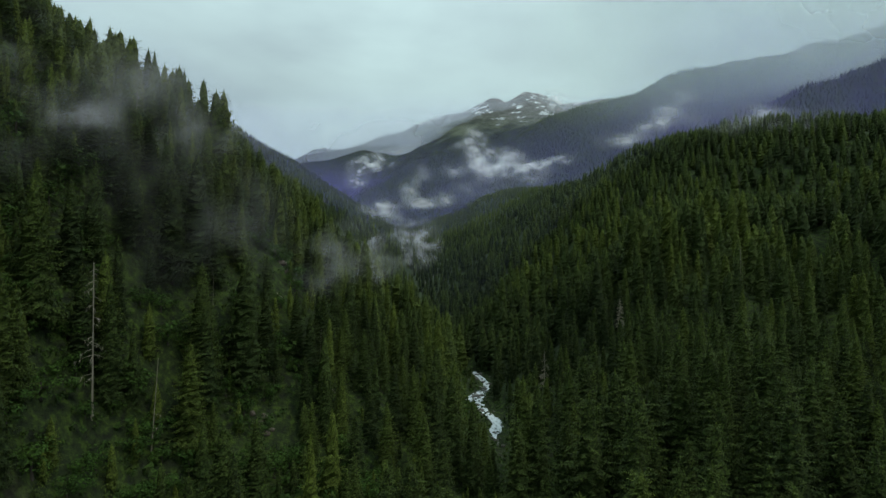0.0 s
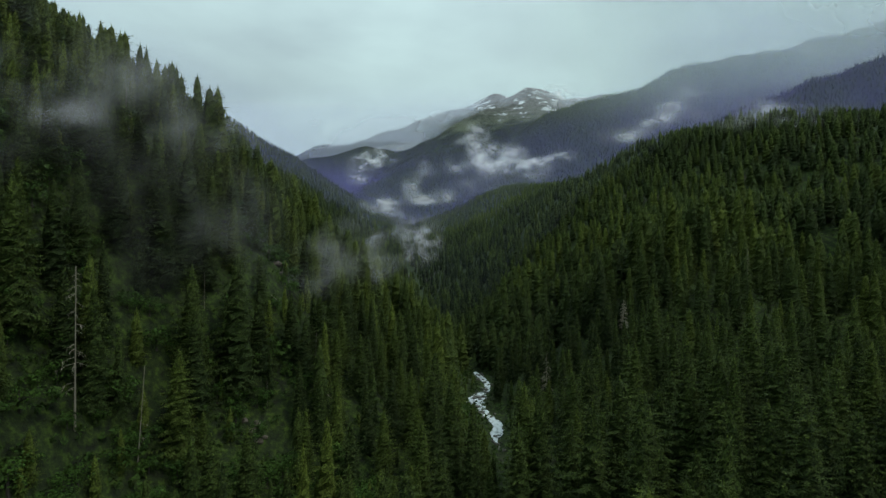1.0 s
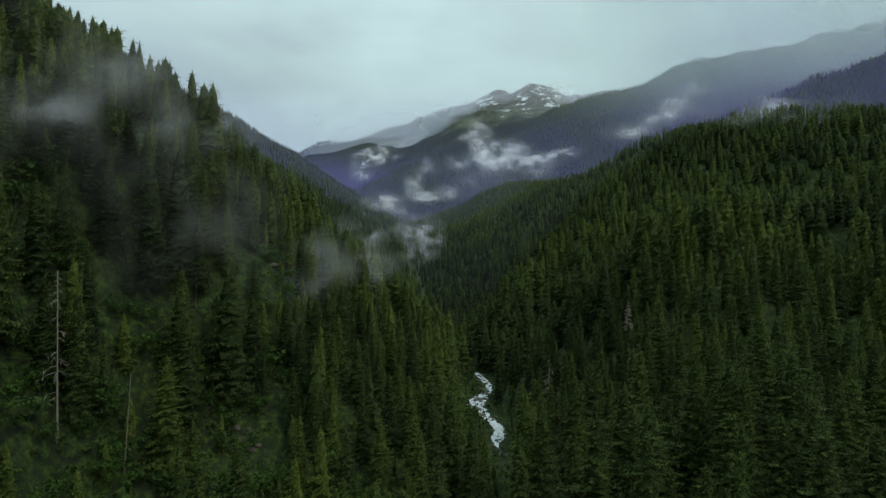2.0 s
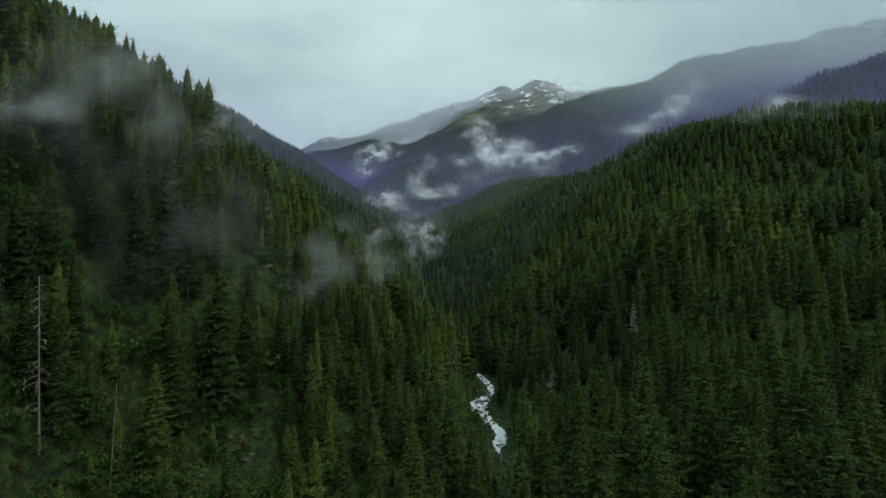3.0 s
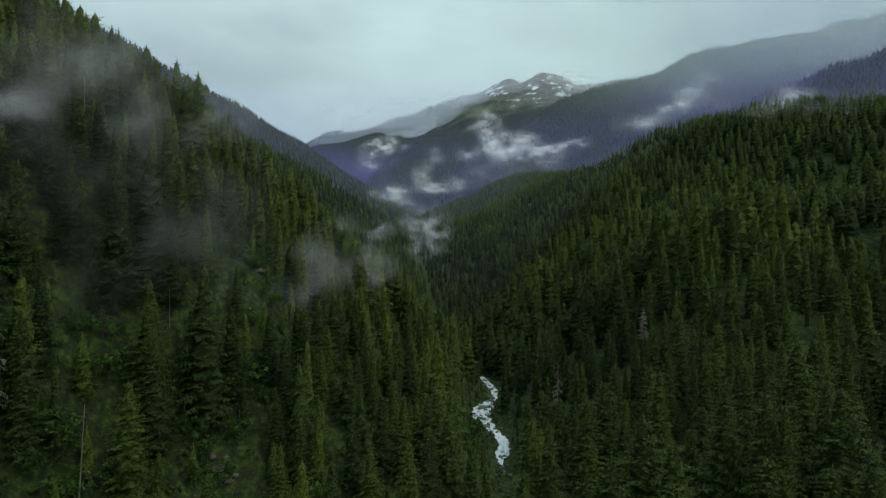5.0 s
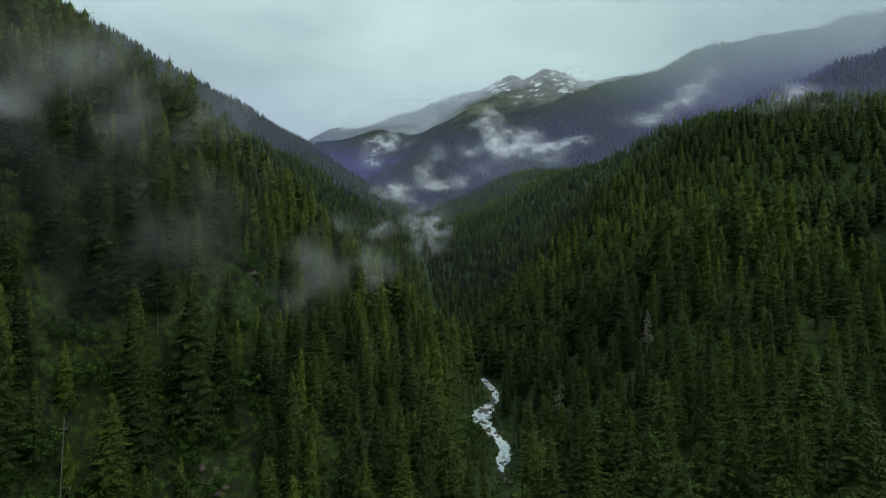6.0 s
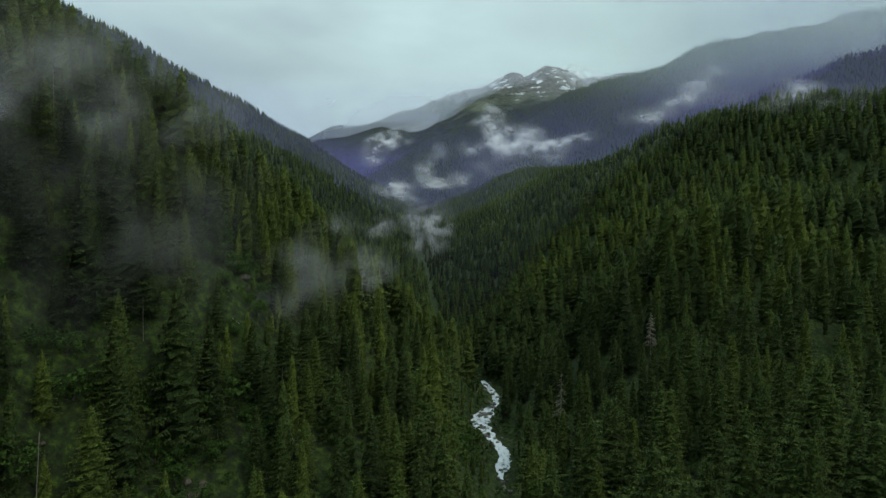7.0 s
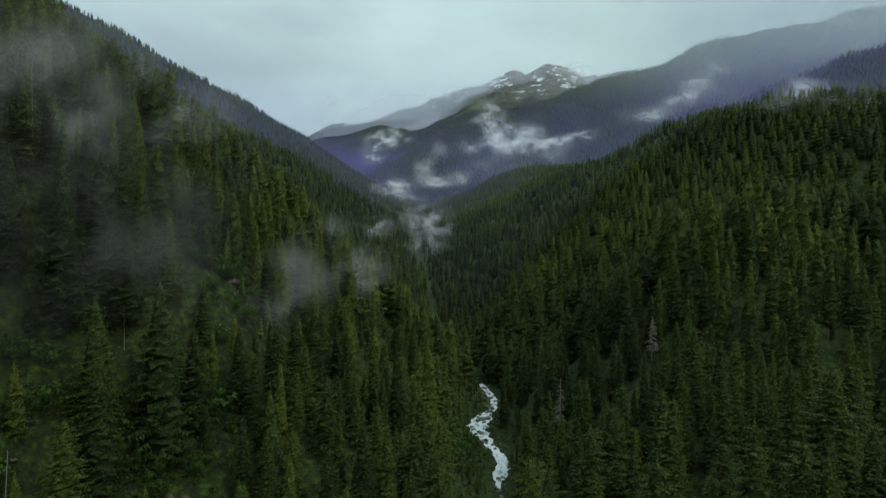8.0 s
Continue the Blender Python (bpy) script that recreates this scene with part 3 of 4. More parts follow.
m_tall = (mz - land(mx, my) + 0.4).clip(9, 40)


def stand(x, y):
    """How tall the woods stand, by the spruces that stand out near by."""
    w = np.exp(-((x[:, None] - mx) ** 2 + (y[:, None] - my) ** 2) / 22 ** 2)
    return (w @ m_tall + 0.25 * 28) / (w.sum(axis=1) + 0.25)


def heights(x, y):
    young = rng.random(len(x)) < np.where(x > river_x(y), 0.1, 0.22)
    tall = (stand(x, y) * (0.9 + 0.25 * fbm(x / 40, y / 40, 2, 50)) * rng.normal(0.9, 0.1, len(x))).clip(12, 38)
    tall = tall * np.where((x > 8) & (x < 21) & (y > 95) & (y < 200), 0.6, 1.0)
    return np.where(young, tall * rng.uniform(0.4, 0.75, len(x)), tall)


# the woods within sight, nearest first
x, y, z = woods(7.9, 60, 285, 45)
clear = np.min(np.hypot(x[:, None] - mx, y[:, None] - my), axis=1) > 4.6
x, y, z = x[clear], y[clear], z[clear]
tall = heights(x, y)
x, y, z = np.concatenate([mx, x]), np.concatenate([my, y]), np.concatenate([land(mx, my), z])
tall = np.concatenate([m_tall, tall])
order = np.argsort(np.hypot(x - 10, y))
front = (y > 72) & (np.abs(x) < 0.84 * y + 14)
single = order[front[order]][:300]
rest = np.setdiff1d(np.arange(len(x)), single)


def trunk_mesh(name, mat, sides=7, base=0.011, top=0.001, height=1.0):
    bm = bmesh.new()
    for a, b, r0, r1 in ((0, 0.12, base * 1.35, base), (0.12, 0.5, base, base * 0.5), (0.5, height, base * 0.5, top)):
        for k in range(sides):
            t0, t1 = 2 * math.pi * k / sides, 2 * math.pi * (k + 1) / sides
            bm.faces.new([bm.verts.new((r * math.cos(t), r * math.sin(t), h)) for r, t, h in ((r0, t0, a), (r0, t1, a), (r1, t1, b), (r1, t0, b))])
    bmesh.ops.remove_doubles(bm, verts=bm.verts, dist=1e-5)
    me = bpy.data.meshes.new(name)
    bm.to_mesh(me)
    bm.free()
    me.materials.append(mat)
    return me


def part_of(thing, name, me, label=""):
    ob = new(name, me)
    ob.parent = thing
    return tagged(ob, label)


def spruce_tree(proto):
    thing = new("spruce_tree")
    part_of(thing, "trunk", trunk_mesh("trunk", M_BARK))
    part_of(thing, "crown", mesh_from("crown", proto[0], proto[1], M_NEEDLES, fresh_lit=proto[2], bent=proto[3]))
    return tagged(thing, "tall green spruce with drooping boughs on the slope", "tree", group="spruces of the near slopes")


SPRUCES = [spruce_tree(p) for p in TALL_NEAR]
for n, i in enumerate(single):
    m = pose(x[i], y[i], z[i] - 0.4, 0, 0, rng.uniform(0, 360))
    ob = SPRUCES[n] if n < len(SPRUCES) else copy_thing(SPRUCES[n % len(SPRUCES)], m)
    ob.matrix_basis = m
    w = tall[i] * rng.uniform(0.85, 1.15)
    ob.scale = (w, w, tall[i])
    if tall[i] > 33:
        tagged(ob, "very tall green spruce rising over its neighbours on the slope")
    elif tall[i] < 21:
        tagged(ob, "short green spruce standing between taller spruces")
    else:
        tagged(ob, "tall green spruce with drooping boughs on the slope")

planted("near_woods", TALL_REST, x[rest], y[rest], z[rest] - 0.4, tall[rest], M_FOREST, "dense green spruce woods on both valley sides")
# young spruces between the tall ones
jx, jy = jittered(-215, 215, 75, 285, 4.6)
fits = (np.hypot(jx, jy) < 285) & (np.abs(np.degrees(np.arctan2(jx, jy))) < 45) & (np.abs(jx - river_x(jy)) > 8) & ~((jx > 5) & (jx < 25) & (jy > 160) & (jy < 318)) & (rng.random(len(jx)) < np.where(glade(jx, jy) < 0.2, 0.4, 0.3) * np.where(jx > river_x(jy), 0.3, 1.0))
for i in range(0, len(jx), 4000):
    fits[i:i + 4000] &= np.min(np.hypot(jx[i:i + 4000, None] - x, jy[i:i + 4000, None] - y), axis=1) > 4.0
fits &= stands_free(jx, jy)
jx, jy = jx[fits], jy[fits]
thicket = spruce(20, 8, 3, 35, spread=0.19, tassels=1, core=8, sides=8), spruce(20, 8, 3, 36, spread=0.165, tassels=1, core=8, sides=8)
kx, ky = jittered(-135, 2, 86, 215, 5.6)
fits = (kx - river_x(ky) < -16) & (np.abs(kx) < 0.9 * ky + 6) & (rng.random(len(kx)) < 0.42) & stands_free(kx, ky)
fits &= np.min(np.hypot(kx[:, None] - x, ky[:, None] - y), axis=1) > 4.0
kx, ky = kx[fits], ky[fits]
planted("slope_thicket", thicket, kx, ky, land(kx, ky) - 0.3, rng.uniform(8, 22, len(kx)), M_FOREST, "crowded half-grown spruces on the steep slope")
planted("young_woods", YOUNG, jx, jy, land(jx, jy) - 0.2, rng.uniform(4, 12, len(jx)), M_FOREST, "young green spruces filling the gaps in the woods")
# low young spruces along the stream's left bank
bx, by = jittered(-4, 42, 196, 336, 3.6)
fits = ((bx - river_x(by) < -5.5) & (bx > 3.5)) | ((bx - river_x(by) > 5.5) & (by < 236))
bx, by = bx[fits], by[fits]
planted("bank_woods", YOUNG, bx, by, land(bx, by) - 0.2, rng.uniform(2.5, 6.5, len(bx)), M_FOREST, "low young spruces along the bank of the stream")
# woods at the valley's mouth, under and beside the way of the drone
qx, qy = jittered(-130, 130, -90, 150, 9.0)
fits = ((np.hypot(qx, qy) < 60) | (np.abs(np.degrees(np.arctan2(qx, qy))) > 45)) & (np.abs(qx - river_x(qy)) > 6) & (land(qx, qy) < 52)
qx, qy = qx[fits], qy[fits]
planted("mouth_woods", TALL_MID, qx, qy, land(qx, qy) - 0.4, rng.uniform(15, 27, len(qx)), M_FOREST, "spruce woods at the mouth of the valley")
x, y, z = woods(6.2, 285, 520, 44)
tall = heights(x, y) * (0.92 - 0.3 * smooth(np.hypot(x, y), 285, 400))
ok = above_ground(x, y, z, tall)
planted("middle_woods", TALL_MID, x[ok], y[ok], z[ok] - 0.4, tall[ok], M_FOREST, "dense dark green spruce woods up the valley")
x, y, z = woods(8.3, 520, 1000, 44)
tall = heights(x, y) * np.where(x < river_x(y), 0.78, 0.62)
ok = above_ground(x, y, z, tall)
planted("upper_woods", TALL_FAR, x[ok], y[ok], z[ok] - 0.4, tall[ok], M_FOREST, "spruce woods along the upper valley")
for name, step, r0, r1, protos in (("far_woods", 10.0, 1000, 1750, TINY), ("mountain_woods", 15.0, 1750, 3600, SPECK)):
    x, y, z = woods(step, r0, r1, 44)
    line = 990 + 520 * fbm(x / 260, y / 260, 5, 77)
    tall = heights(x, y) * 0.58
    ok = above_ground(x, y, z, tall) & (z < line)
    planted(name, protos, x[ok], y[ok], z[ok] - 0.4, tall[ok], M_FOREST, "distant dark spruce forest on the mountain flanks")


# ---------------------------------------------------------------- undergrowth, dead trees, boulders


def leafy(leaves, lobes, seed, size):
    """A bush one unit high: leaf sprays over a few rounded lobes."""
    r = np.random.default_rng(seed)
    pts, fresh_lit = [], []
    mids = [(r.uniform(-0.35, 0.35), r.uniform(-0.35, 0.35), r.uniform(0.3, 0.72), r.uniform(0.2, 0.34)) for _ in range(lobes)]
    for k in range(leaves):
        cx, cy, cz, rad = mids[k % lobes]
        v = r.normal(size=3)
        v /= np.linalg.norm(v)
        v[2] = abs(v[2]) if r.random() < 0.7 else v[2]
        c = np.array((cx, cy, cz)) + v * rad * r.uniform(0.75, 1.1)
        a = np.cross(v, r.normal(size=3))
        a /= np.linalg.norm(a) + 1e-6
        b = np.cross(v, a) + v * r.uniform(-0.4, 0.4)
        s = size * r.uniform(0.6, 1.4)
        pts += [c - a * s, c + a * s, c + b * s * 1.3]
        fresh_lit += [r.uniform(0, 0.6), r.uniform(0, 0.6), r.uniform(0.4, 1.0)]
    pts = np.array(pts)
    tris, bent = outward(pts - np.array((0, 0, 0.4)), np.arange(len(pts)).reshape(-1, 3), seed)
    return pts, tris, np.array(fresh_lit), bent


def shrub(proto):
    thing = new("broadleaf_shrub")
    part_of(thing, "stem", trunk_mesh("stem", M_BARK, 5, 0.03, 0.008, 0.6))
    part_of(thing, "foliage", mesh_from("foliage", proto[0], proto[1], M_LEAVES, fresh_lit=proto[2], bent=proto[3]))
    return tagged(thing, "bright green leafy shrub in a steep forest glade", "shrub", group="shrubs of the steep slope")


sx, sy = jittered(-115, 20, 92, 235, 5.2)
sd = sx - river_x(sy)
open_ground = (sd < -9) & (np.abs(sx) < 0.86 * sy + 8) & (glade(sx, sy) > 0.04)
sx, sy = sx[open_ground], sy[open_ground]
near_first = np.argsort(np.hypot(sx, sy))[:290]
SHRUBS = [shrub(leafy(520, k, 80 + k, 0.038)) for k in (5, 6, 7)]
for n, i in enumerate(near_first):
    m = pose(sx[i], sy[i], float(land(sx[i], sy[i])) - 0.3, 0, 0, rng.uniform(0, 360))
    ob = SHRUBS[n] if n < 3 else copy_thing(SHRUBS[n % 3], m)
    ob.matrix_basis = m
    h = rng.uniform(2.5, 7.0)
    w = h * rng.uniform(1.0, 1.5)
    ob.scale = (w, w, h)

ux, uy = jittered(-230, 230, 70, 300, 3.4)
keep = (np.abs(np.degrees(np.arctan2(ux, uy))) < 45) & (np.abs(ux - river_x(uy)) > 3.2) & (rng.random(len(ux)) < np.where((np.abs(ux - river_x(uy)) < 12) | (glade(ux, uy) > 0.12), 1.0, np.where(ux > river_x(uy), 0.15, 0.6)))
ux, uy = ux[keep], uy[keep]
planted("undergrowth", [leafy(18, 4, 90 + k, 0.15) for k in range(4)], ux, uy, land(ux, uy) - 0.2, rng.uniform(1.0, 3.2, len(ux)) * (1 + 0.8 * (glade(ux, uy) > 0.1)), M_UNDER, "low leafy undergrowth between the spruce trunks")


def dead_spruce(x, y, tall, boughs, lean=0.0, girth=0.0065, shaggy=0):
    """A bare dead trunk with what is left of its boughs; shaggy: how many dead twigs still hang from each."""
    thing = new("dead_spruce")
    part_of(thing, "trunk", trunk_mesh("dead_trunk", M_DEAD, 7, girth, 0.003))
    for k in range(boughs):
        f = rng.uniform(0.25, 0.97)
        a, l_ = rng.uniform(0, 6.283), (0.11 + 0.05 * (shaggy > 0)) * (1.08 - f) ** 0.7 * rng.uniform(0.6, 1.2)
        bm = bmesh.new()
        ring = [bm.verts.new((0, 0.0022 * math.cos(q), 0.0022 * math.sin(q))) for q in (0, 2.09, 4.19)]
        mid = [bm.verts.new((l_ * 0.5, 0.0016 * math.cos(q), l_ * -0.12 + 0.0016 * math.sin(q))) for q in (0, 2.09, 4.19)]
        end = bm.verts.new((l_, 0, -l_ * 0.45))
        for q in range(3):
            bm.faces.new((ring[q], ring[(q + 1) % 3], mid[(q + 1) % 3], mid[q]))
            bm.faces.new((mid[q], mid[(q + 1) % 3], end))
        for q in range(3 + shaggy):
            along_it, hand = rng.uniform(0.25, 1.0), rng.choice((-1, 1))
            p = Vector((l_ * along_it, 0, -l_ * 0.35 * along_it))
            bm.faces.new([bm.verts.new(v) for v in (p, p + Vector((l_ * 0.07, 0, 0)), p + Vector((l_ * 0.1, hand * l_ * rng.uniform(0.05, 0.3), -l_ * rng.uniform(0.2, 0.55))))])
        me = bpy.data.meshes.new("dead_bough")
        bm.to_mesh(me)
        bm.free()
        me.materials.append(M_DEAD)
        part_of(thing, "bough", me).matrix_basis = pose(0, 0, f, 0, 0, math.degrees(a))
    thing.matrix_basis = pose(x, y, float(land(x, y)) - 0.4, 0, lean, rng.uniform(-20, 20))
    thing.scale = (tall, tall, tall)
    return tagged(thing, "shaggy grey dead spruce hung with dry twigs" if shaggy else "bare grey dead spruce trunk among living trees", "dead tree", group="dead spruces")


def down_to(x, y, top):
    """The height of a tree whose top stands at that level."""
    return top - float(land(x, y)) + 0.4


for row in ((-62.9, 118.6, 20.5, 3, 4.0), (-70.5, 110.4, down_to(-70.5, 110.4, 67), 34, 0.0), (-45.4, 147.4, 7, 2, 0.0), (-63, 150, 10, 3, 0.0), (74.6, 231.4, down_to(74.6, 231.4, 51), 90, 0.0, 0.01, 14), (42, 227, down_to(42, 227, 30), 50, 0.0, 0.008, 6), (118, 217, down_to(118, 217, 72), 8, 0.0), (-90, 160, 20, 10, 0.0), (-36, 160, 13, 6, 2.0)):
    dead_spruce(*row)


def boulder_mesh(seed, mat):
    r = np.random.default_rng(seed)
    bm = bmesh.new()
    bmesh.ops.create_icosphere(bm, subdivisions=2, radius=1.0)
    cuts = [(r.normal(size=3), r.uniform(0.55, 0.85)) for _ in range(7)]
    for v in bm.verts:
        for n, d in cuts:
            n = Vector(n).normalized()
            over = v.co.dot(n) - d
            if over > 0:
                v.co -= n * over
        v.co *= 1 + 0.1 * noise.noise(v.co * 2.1 + Vector((seed, 0, 0)))
    me = bpy.data.meshes.new("boulder")
    bm.to_mesh(me)
    bm.free()
    me.materials.append(mat)
    return me


ROCKS = [boulder_mesh(k, M_ROCK) for k in range(5)]
CRAGS = [boulder_mesh(k + 20, M_CRAG) for k in range(5)]
for k in range(70):
    yy = rng.uniform(198, 325)
    xx = float(river_x(yy)) + rng.normal(0, 3.4)
    ob = new("boulder", ROCKS[k % 5])
    if k % 5 == 0:
        yy = rng.uniform(246, 306)
        xx = float(river_x(yy)) + rng.uniform(-1.5, 3.0)
    s = rng.uniform(1.0, 1.5) if k % 5 == 0 else rng.uniform(0.3, 0.9)
    ob.matrix_basis = pose(xx, yy, max(float(land(xx, yy)), float(river_z(yy)) - 0.3) + 0.15 * s, 0, 0, rng.uniform(0, 360))
    ob.scale = (s * rng.uniform(0.9, 1.4), s, s * rng.uniform(0.6, 0.9))
    tagged(ob, "dark wet grey boulder in the white stream", "boulder", group="boulders in the stream")
for k, (xx, yy, s) in enumerate(((-47, 140.5, 1.4), (-45, 139.5, 1.0), (-49, 141.5, 0.9), (-46.5, 142.5, 1.2), (-44, 141.5, 0.7), (-52, 183, 1.8), (-54.5, 184.5, 1.5), (-57.5, 186, 2.0), (-50, 182, 1.1), (-68, 127, 0.6), (122, 300, 1.4), (125, 302, 1.0), (-36, 150, 0.5), (-30, 163, 0.5))):
    ob = new("rock_outcrop", CRAGS[k % 5])
    ob.matrix_basis = pose(xx, yy, float(land(xx, yy)) + 0.05 * s, 0, 0, rng.uniform(0, 360))
    ob.scale = (s * 1.3, s, s * 0.9)
    tagged(ob, "weathered brown-grey rock outcrop on the steep slope", "rock", group="rock outcrops")


def fallen_log(x, y, long, turn):
    """A stripped trunk lying down the slope, with a few stubs."""
    bm = bmesh.new()
    n = 8
    rings = []
    for i in range(5):
        f, r = i / 4, 0.14 - 0.08 * i / 4
        rings.append([bm.verts.new((long * (f - 0.5), r * math.cos(6.283 * k / n) + 0.15 * math.sin(3 * f), r * math.sin(6.283 * k / n))) for k in range(n)])
    for a, b in zip(rings, rings[1:]):
        for k in range(n):
            bm.faces.new((a[k], a[(k + 1) % n], b[(k + 1) % n], b[k]))
    bm.faces.new(rings[0][::-1]), bm.faces.new(rings[-1])
    for f in (0.1, 0.22, 0.33):
        p = Vector((long * f, 0, 0))
        foot = [bm.verts.new(p + Vector((0.05 * math.cos(q), 0.05 * math.sin(q), 0))) for q in (0, 2.1, 4.2)]
        end = bm.verts.new(p + Vector((0.25, rng.uniform(-0.6, 0.6), 0.9)))
        for k in range(3):
            bm.faces.new((foot[k], foot[(k + 1) % 3], end))
    me = bpy.data.meshes.new("fallen_log")
    bm.to_mesh(me)
    bm.free()
    me.materials.append(M_DEAD)
    ob = new("fallen_log", me)
    dx, dy = math.cos(radians(turn)), math.sin(radians(turn))
    rise = float(land(x + dx * long / 2, y + dy * long / 2) - land(x - dx * long / 2, y - dy * long / 2))
    mid = float(land(x + dx * long / 2, y + dy * long / 2) + land(x - dx * long / 2, y - dy * long / 2)) / 2
    ob.matrix_basis = pose(x, y, mid + 0.25, 0, 0, turn) @ pose(0, 0, 0, 0, -math.degrees(math.atan2(rise, long)), 0)
    return tagged(ob, "weathered grey fallen log on the slope", "log", group="fallen logs")


for row in ((-49, 170, 7, 20), (-33, 158, 6, -15), (-58, 138, 5, 10), (23, 268, 5, 30), (12, 243, 4, 75)):
    fallen_log(*row)

# ---------------------------------------------------------------- mist and low cloud


def cloud_sheet(name, mat, x, y, z, wide, high, thick, seed, lean=0.0, deep=0.25, cols=24, rows=16, even=0.0, tilt=0.6, slope=0.0):
    """A bank of mist: a bulging veil, thick in the middle and fading out to its rim."""
    u, v = np.meshgrid(np.linspace(-1, 1, cols), np.linspace(-1, 1, rows))
    ragged = 1 + 0.7 * fbm(u * 1.7 + seed, v * 1.7, 3, seed)
    rim = np.clip(1 - np.hypot(u, v) ** 2 / ragged, 0, 1)
    rim = rim ** 1.5
    edge = smooth(1 - np.abs(u), 0, 0.5) * smooth(1 - np.abs(v), 0, 0.5)
    px = x + u * wide / 2 * math.cos(lean)
    py = y + u * wide / 2 * math.sin(lean) + wide * deep * (fbm(u * 1.5 + seed, v * 1.5, 3, seed + 9) + 0.15 * (u * u + v * v)) + tilt * v * high / 2
    pz = z + v * high / 2 + slope * u * wide / 2 + 0.12 * high * fbm(u * 2, v * 2 + seed, 2, seed + 5)
    dense = (thick * (rim * (1 - even) + even * edge)).ravel()
    faces = grid_faces(rows, cols)
    faces = faces[dense[faces].max(axis=1) > 0.004]
    ob = new(name, mesh_from(name, np.stack([px, py, pz], -1).reshape(-1, 3), faces, mat, 4, thick=dense, smoothed=True))
    return tagged(ob, "thin grey mist drifting in front of the spruces", "mist", kind="stuff")


# the last veil is an extra, added only to brighten the slope behind it
for k, (x, y, z, wide, high, thick, lean) in enumerate(((-84, 132, 108, 80, 56, 0.07, 0.75), (-66, 152, 98, 80, 56, 0.05, 0.9), (-95, 165, 115, 70, 60, 0.09, 0.8), (-56, 140, 74, 52, 36, 0.05, 0.8))):
    cloud_sheet("mist_veil", M_MIST, x, y, z, wide, high, thick, seed=90 + k, lean=lean, deep=0.05, even=0.25)
# x, y, z of the middle, width, height, thickness, rise from end to end
for i, (x, y, z, wide, high, thick, rise) in enumerate((
    (-89, 135, 103, 18, 10, 0.34, -0.20),
    (-86, 138, 108, 11, 13, 0.16, 0.00),
    (-69, 160, 115, 9, 17, 0.22, 0.00),
    (-70, 190, 114, 19, 21, 0.24, 0.00),
    (-67, 140, 101, 15, 7, 0.18, 0.00),
    (-85, 150, 116, 21, 17, 0.17, 0.00),
    (-38, 205, 72, 21, 21, 0.24, 0.00),
    (-40, 180, 66, 25, 21, 0.16, 0.00),
    (-30, 238, 65, 17, 17, 0.32, 0.00),
    (-29, 640, 86, 45, 51, 0.62, 0.00),
    (-43, 650, 99, 39, 26, 0.35, 0.00),
    (-79, 600, 87, 30, 24, 0.42, 0.00),
    (-62, 330, 84, 22, 13, 0.18, 0.30),
    (243, 420, 175, 70, 24, 0.22, 0.15),
    (277, 400, 165, 66, 35, 0.16, 0.15),
    (206, 470, 185, 55, 18, 0.14, 0.15),
    (186, 560, 193, 66, 24, 0.16, 0.15),
)):
    for k in (0, 1):
        cloud_sheet("mist_wisp", M_MIST, x + wide * 0.2 * (k - 0.5), y + 5 * k, z + high * 0.12 * (k - 0.5), wide * 1.3, high * 1.3, thick * 0.48, seed=100 + 3 * i + k, tilt=0.8, slope=rise)
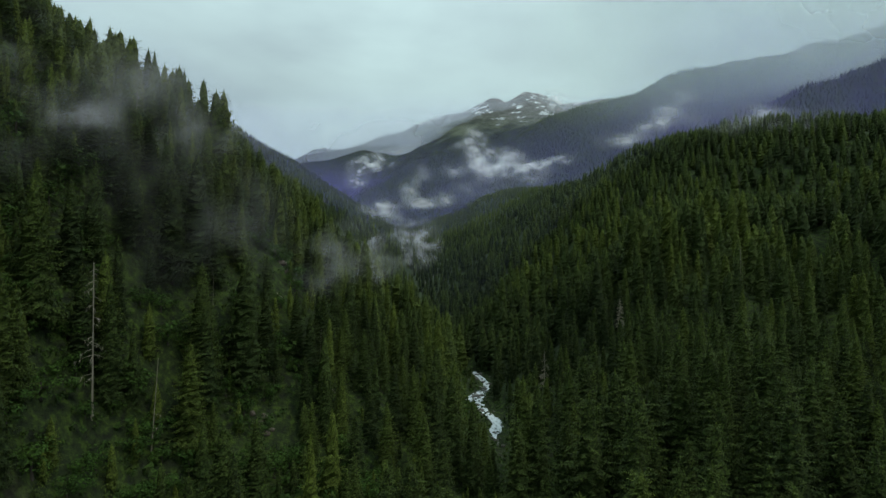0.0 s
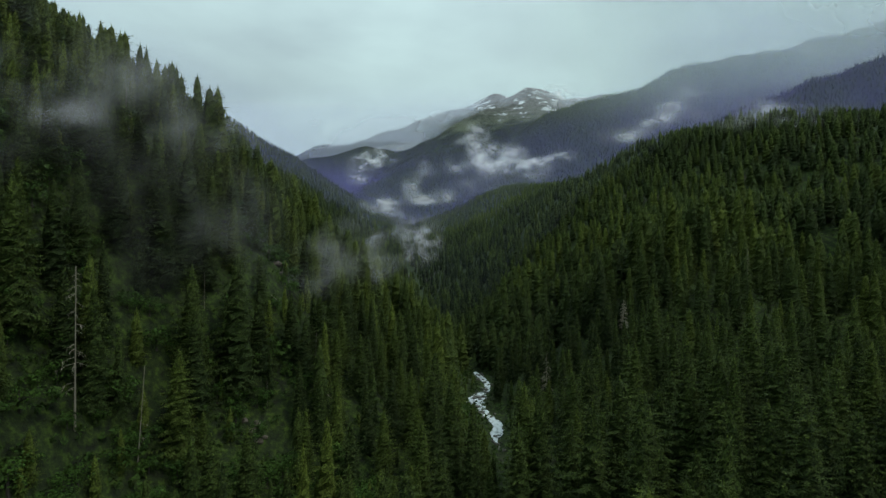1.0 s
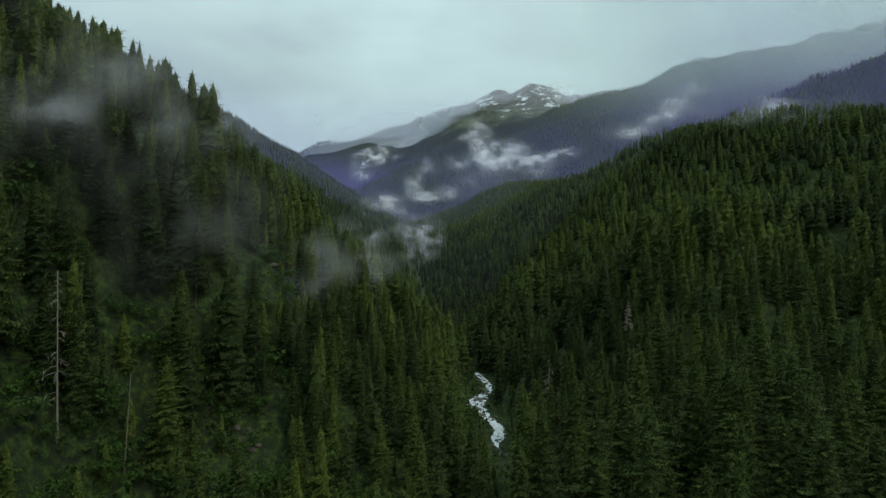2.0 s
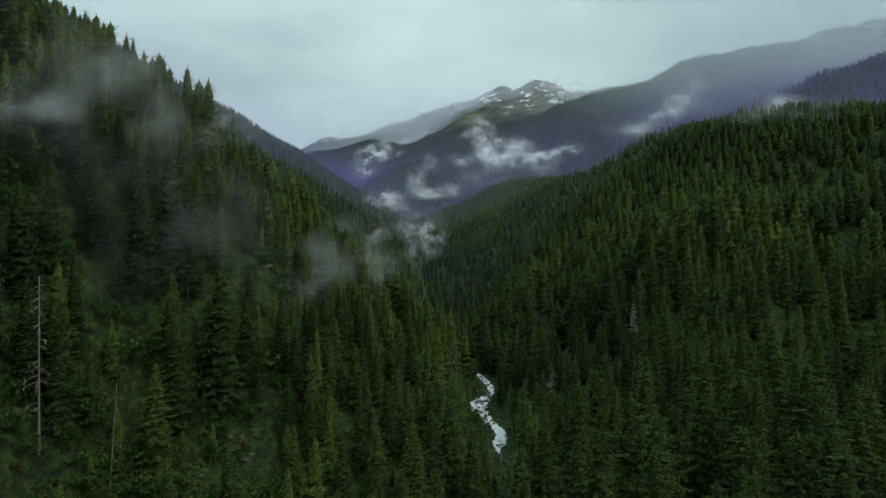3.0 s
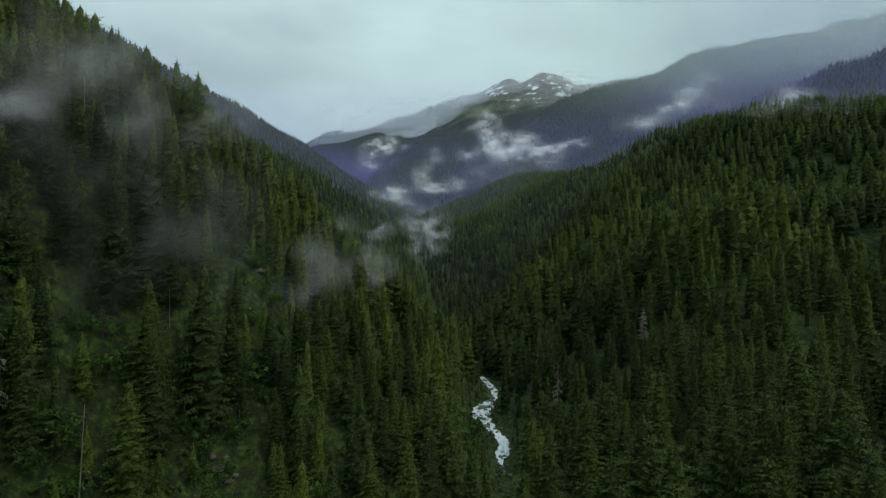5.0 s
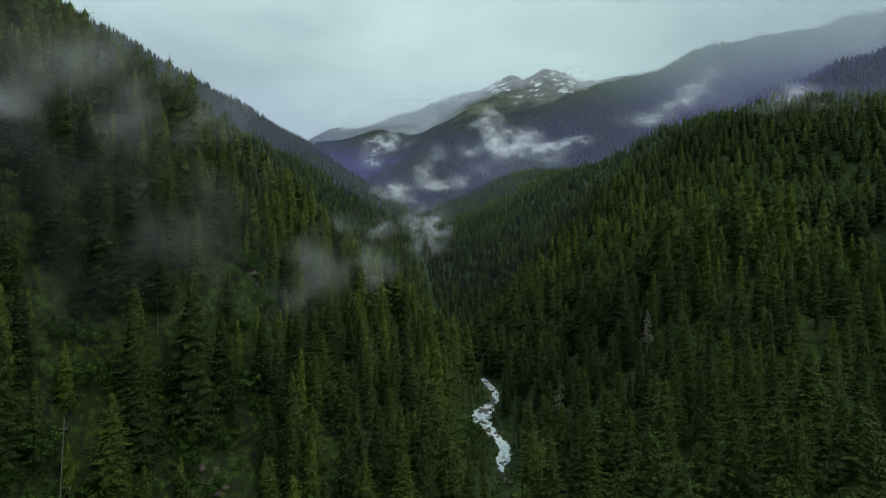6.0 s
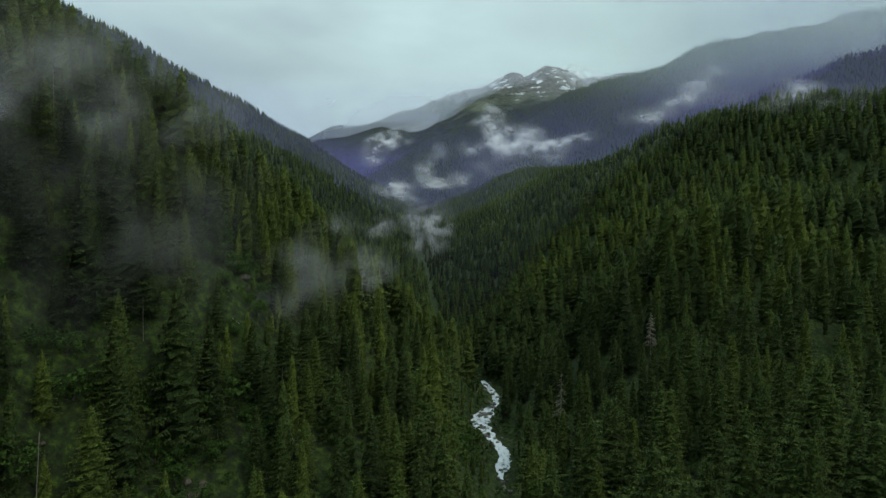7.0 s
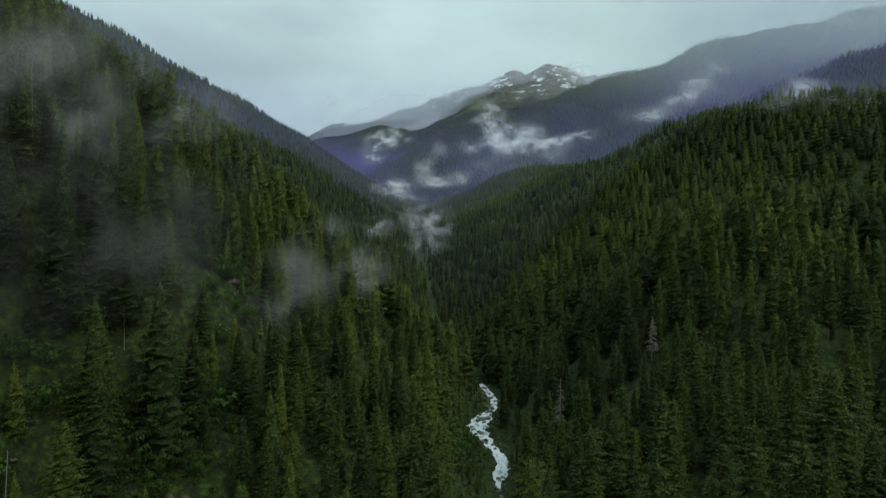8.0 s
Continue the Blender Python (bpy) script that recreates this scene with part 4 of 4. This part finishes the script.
for i, (x, y, z, wide, high, thick, rise) in enumerate((
    (101, 1640, 395, 77, 151, 0.75, -0.20),
    (151, 1650, 356, 177, 101, 0.85, 0.00),
    (236, 1660, 341, 178, 75, 0.85, 0.00),
    (316, 1600, 345, 147, 46, 0.55, 0.25),
    (138, 1630, 297, 150, 100, 0.18, 0.00),
    (258, 1640, 308, 117, 60, 0.2, 0.00),
    (201, 1650, 377, 101, 61, 0.40, 0.00),
    (-367, 2600, 521, 187, 101, 0.75, 0.10),
    (-407, 2580, 459, 122, 122, 0.60, 0.00),
    (-282, 2600, 505, 160, 43, 0.30, 0.30),
    (66, 1640, 416, 84, 33, 0.25, 0.30),
    (-133, 1150, 175, 88, 42, 0.70, 0.00),
    (-70, 1180, 215, 43, 72, 0.42, 0.00),
    (-46, 1170, 187, 95, 31, 0.42, 0.00),
    (-4, 1180, 196, 55, 36, 0.40, 0.00),
    (-95, 1120, 151, 68, 27, 0.35, 0.00),
    (29, 1650, 335, 77, 51, 0.38, 0.00),
    (54, 1600, 262, 82, 65, 0.25, 0.00),
    (575, 1350, 440, 150, 90, 0.36, 0.45),
    (508, 1330, 391, 118, 56, 0.36, 0.30),
    (392, 1200, 329, 110, 41, 0.30, 0.20),
    (791, 1330, 410, 122, 81, 0.42, 0.00),
    (843, 1330, 397, 81, 54, 0.30, 0.00),
    (727, 3500, 1075, 290, 215, 0.40, 0.00),
    (-310, 3450, 745, 390, 85, 0.30, 0.25),
    (-72, 2000, 380, 82, 82, 0.20, 0.00),
)):
    ob = cloud_sheet("low_cloud", M_CLOUD, x, y, z, wide * 1.25, high * 1.25, min(1.0, thick * 1.25), seed=200 + i, slope=rise)
    tagged(ob, "torn white low cloud clinging to the wooded mountain", "cloud")
# the cloud base on the high ridge, in layers
for k, (x, y, z) in enumerate(((1450, 1760, 1000), (1500, 1880, 1040), (1550, 2000, 1080), (1600, 2130, 1120))):
    ob = cloud_sheet("cloud_base", M_BASE, x, y, z, 2800, 1250, 0.29, seed=320 + k, deep=0.02, even=0.5, cols=40, tilt=0.1)
    tagged(ob, "pale cloud base veiling the high ridge", "cloud")
# tinted sheets standing in for valley haze, sloped to fit the skyline from the camera: x, y, z, width, height,
# thickness, lean back
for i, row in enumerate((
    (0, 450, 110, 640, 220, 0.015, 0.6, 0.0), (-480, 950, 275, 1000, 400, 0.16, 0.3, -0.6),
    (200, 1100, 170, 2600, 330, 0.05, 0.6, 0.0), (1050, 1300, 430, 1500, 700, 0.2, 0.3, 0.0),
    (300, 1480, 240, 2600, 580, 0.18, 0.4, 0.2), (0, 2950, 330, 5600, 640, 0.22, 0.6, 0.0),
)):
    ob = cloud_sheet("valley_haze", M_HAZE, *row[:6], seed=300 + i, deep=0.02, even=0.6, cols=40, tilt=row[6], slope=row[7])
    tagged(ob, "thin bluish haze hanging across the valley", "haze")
# pale-coloured sheets lay distance haze over the high peaks
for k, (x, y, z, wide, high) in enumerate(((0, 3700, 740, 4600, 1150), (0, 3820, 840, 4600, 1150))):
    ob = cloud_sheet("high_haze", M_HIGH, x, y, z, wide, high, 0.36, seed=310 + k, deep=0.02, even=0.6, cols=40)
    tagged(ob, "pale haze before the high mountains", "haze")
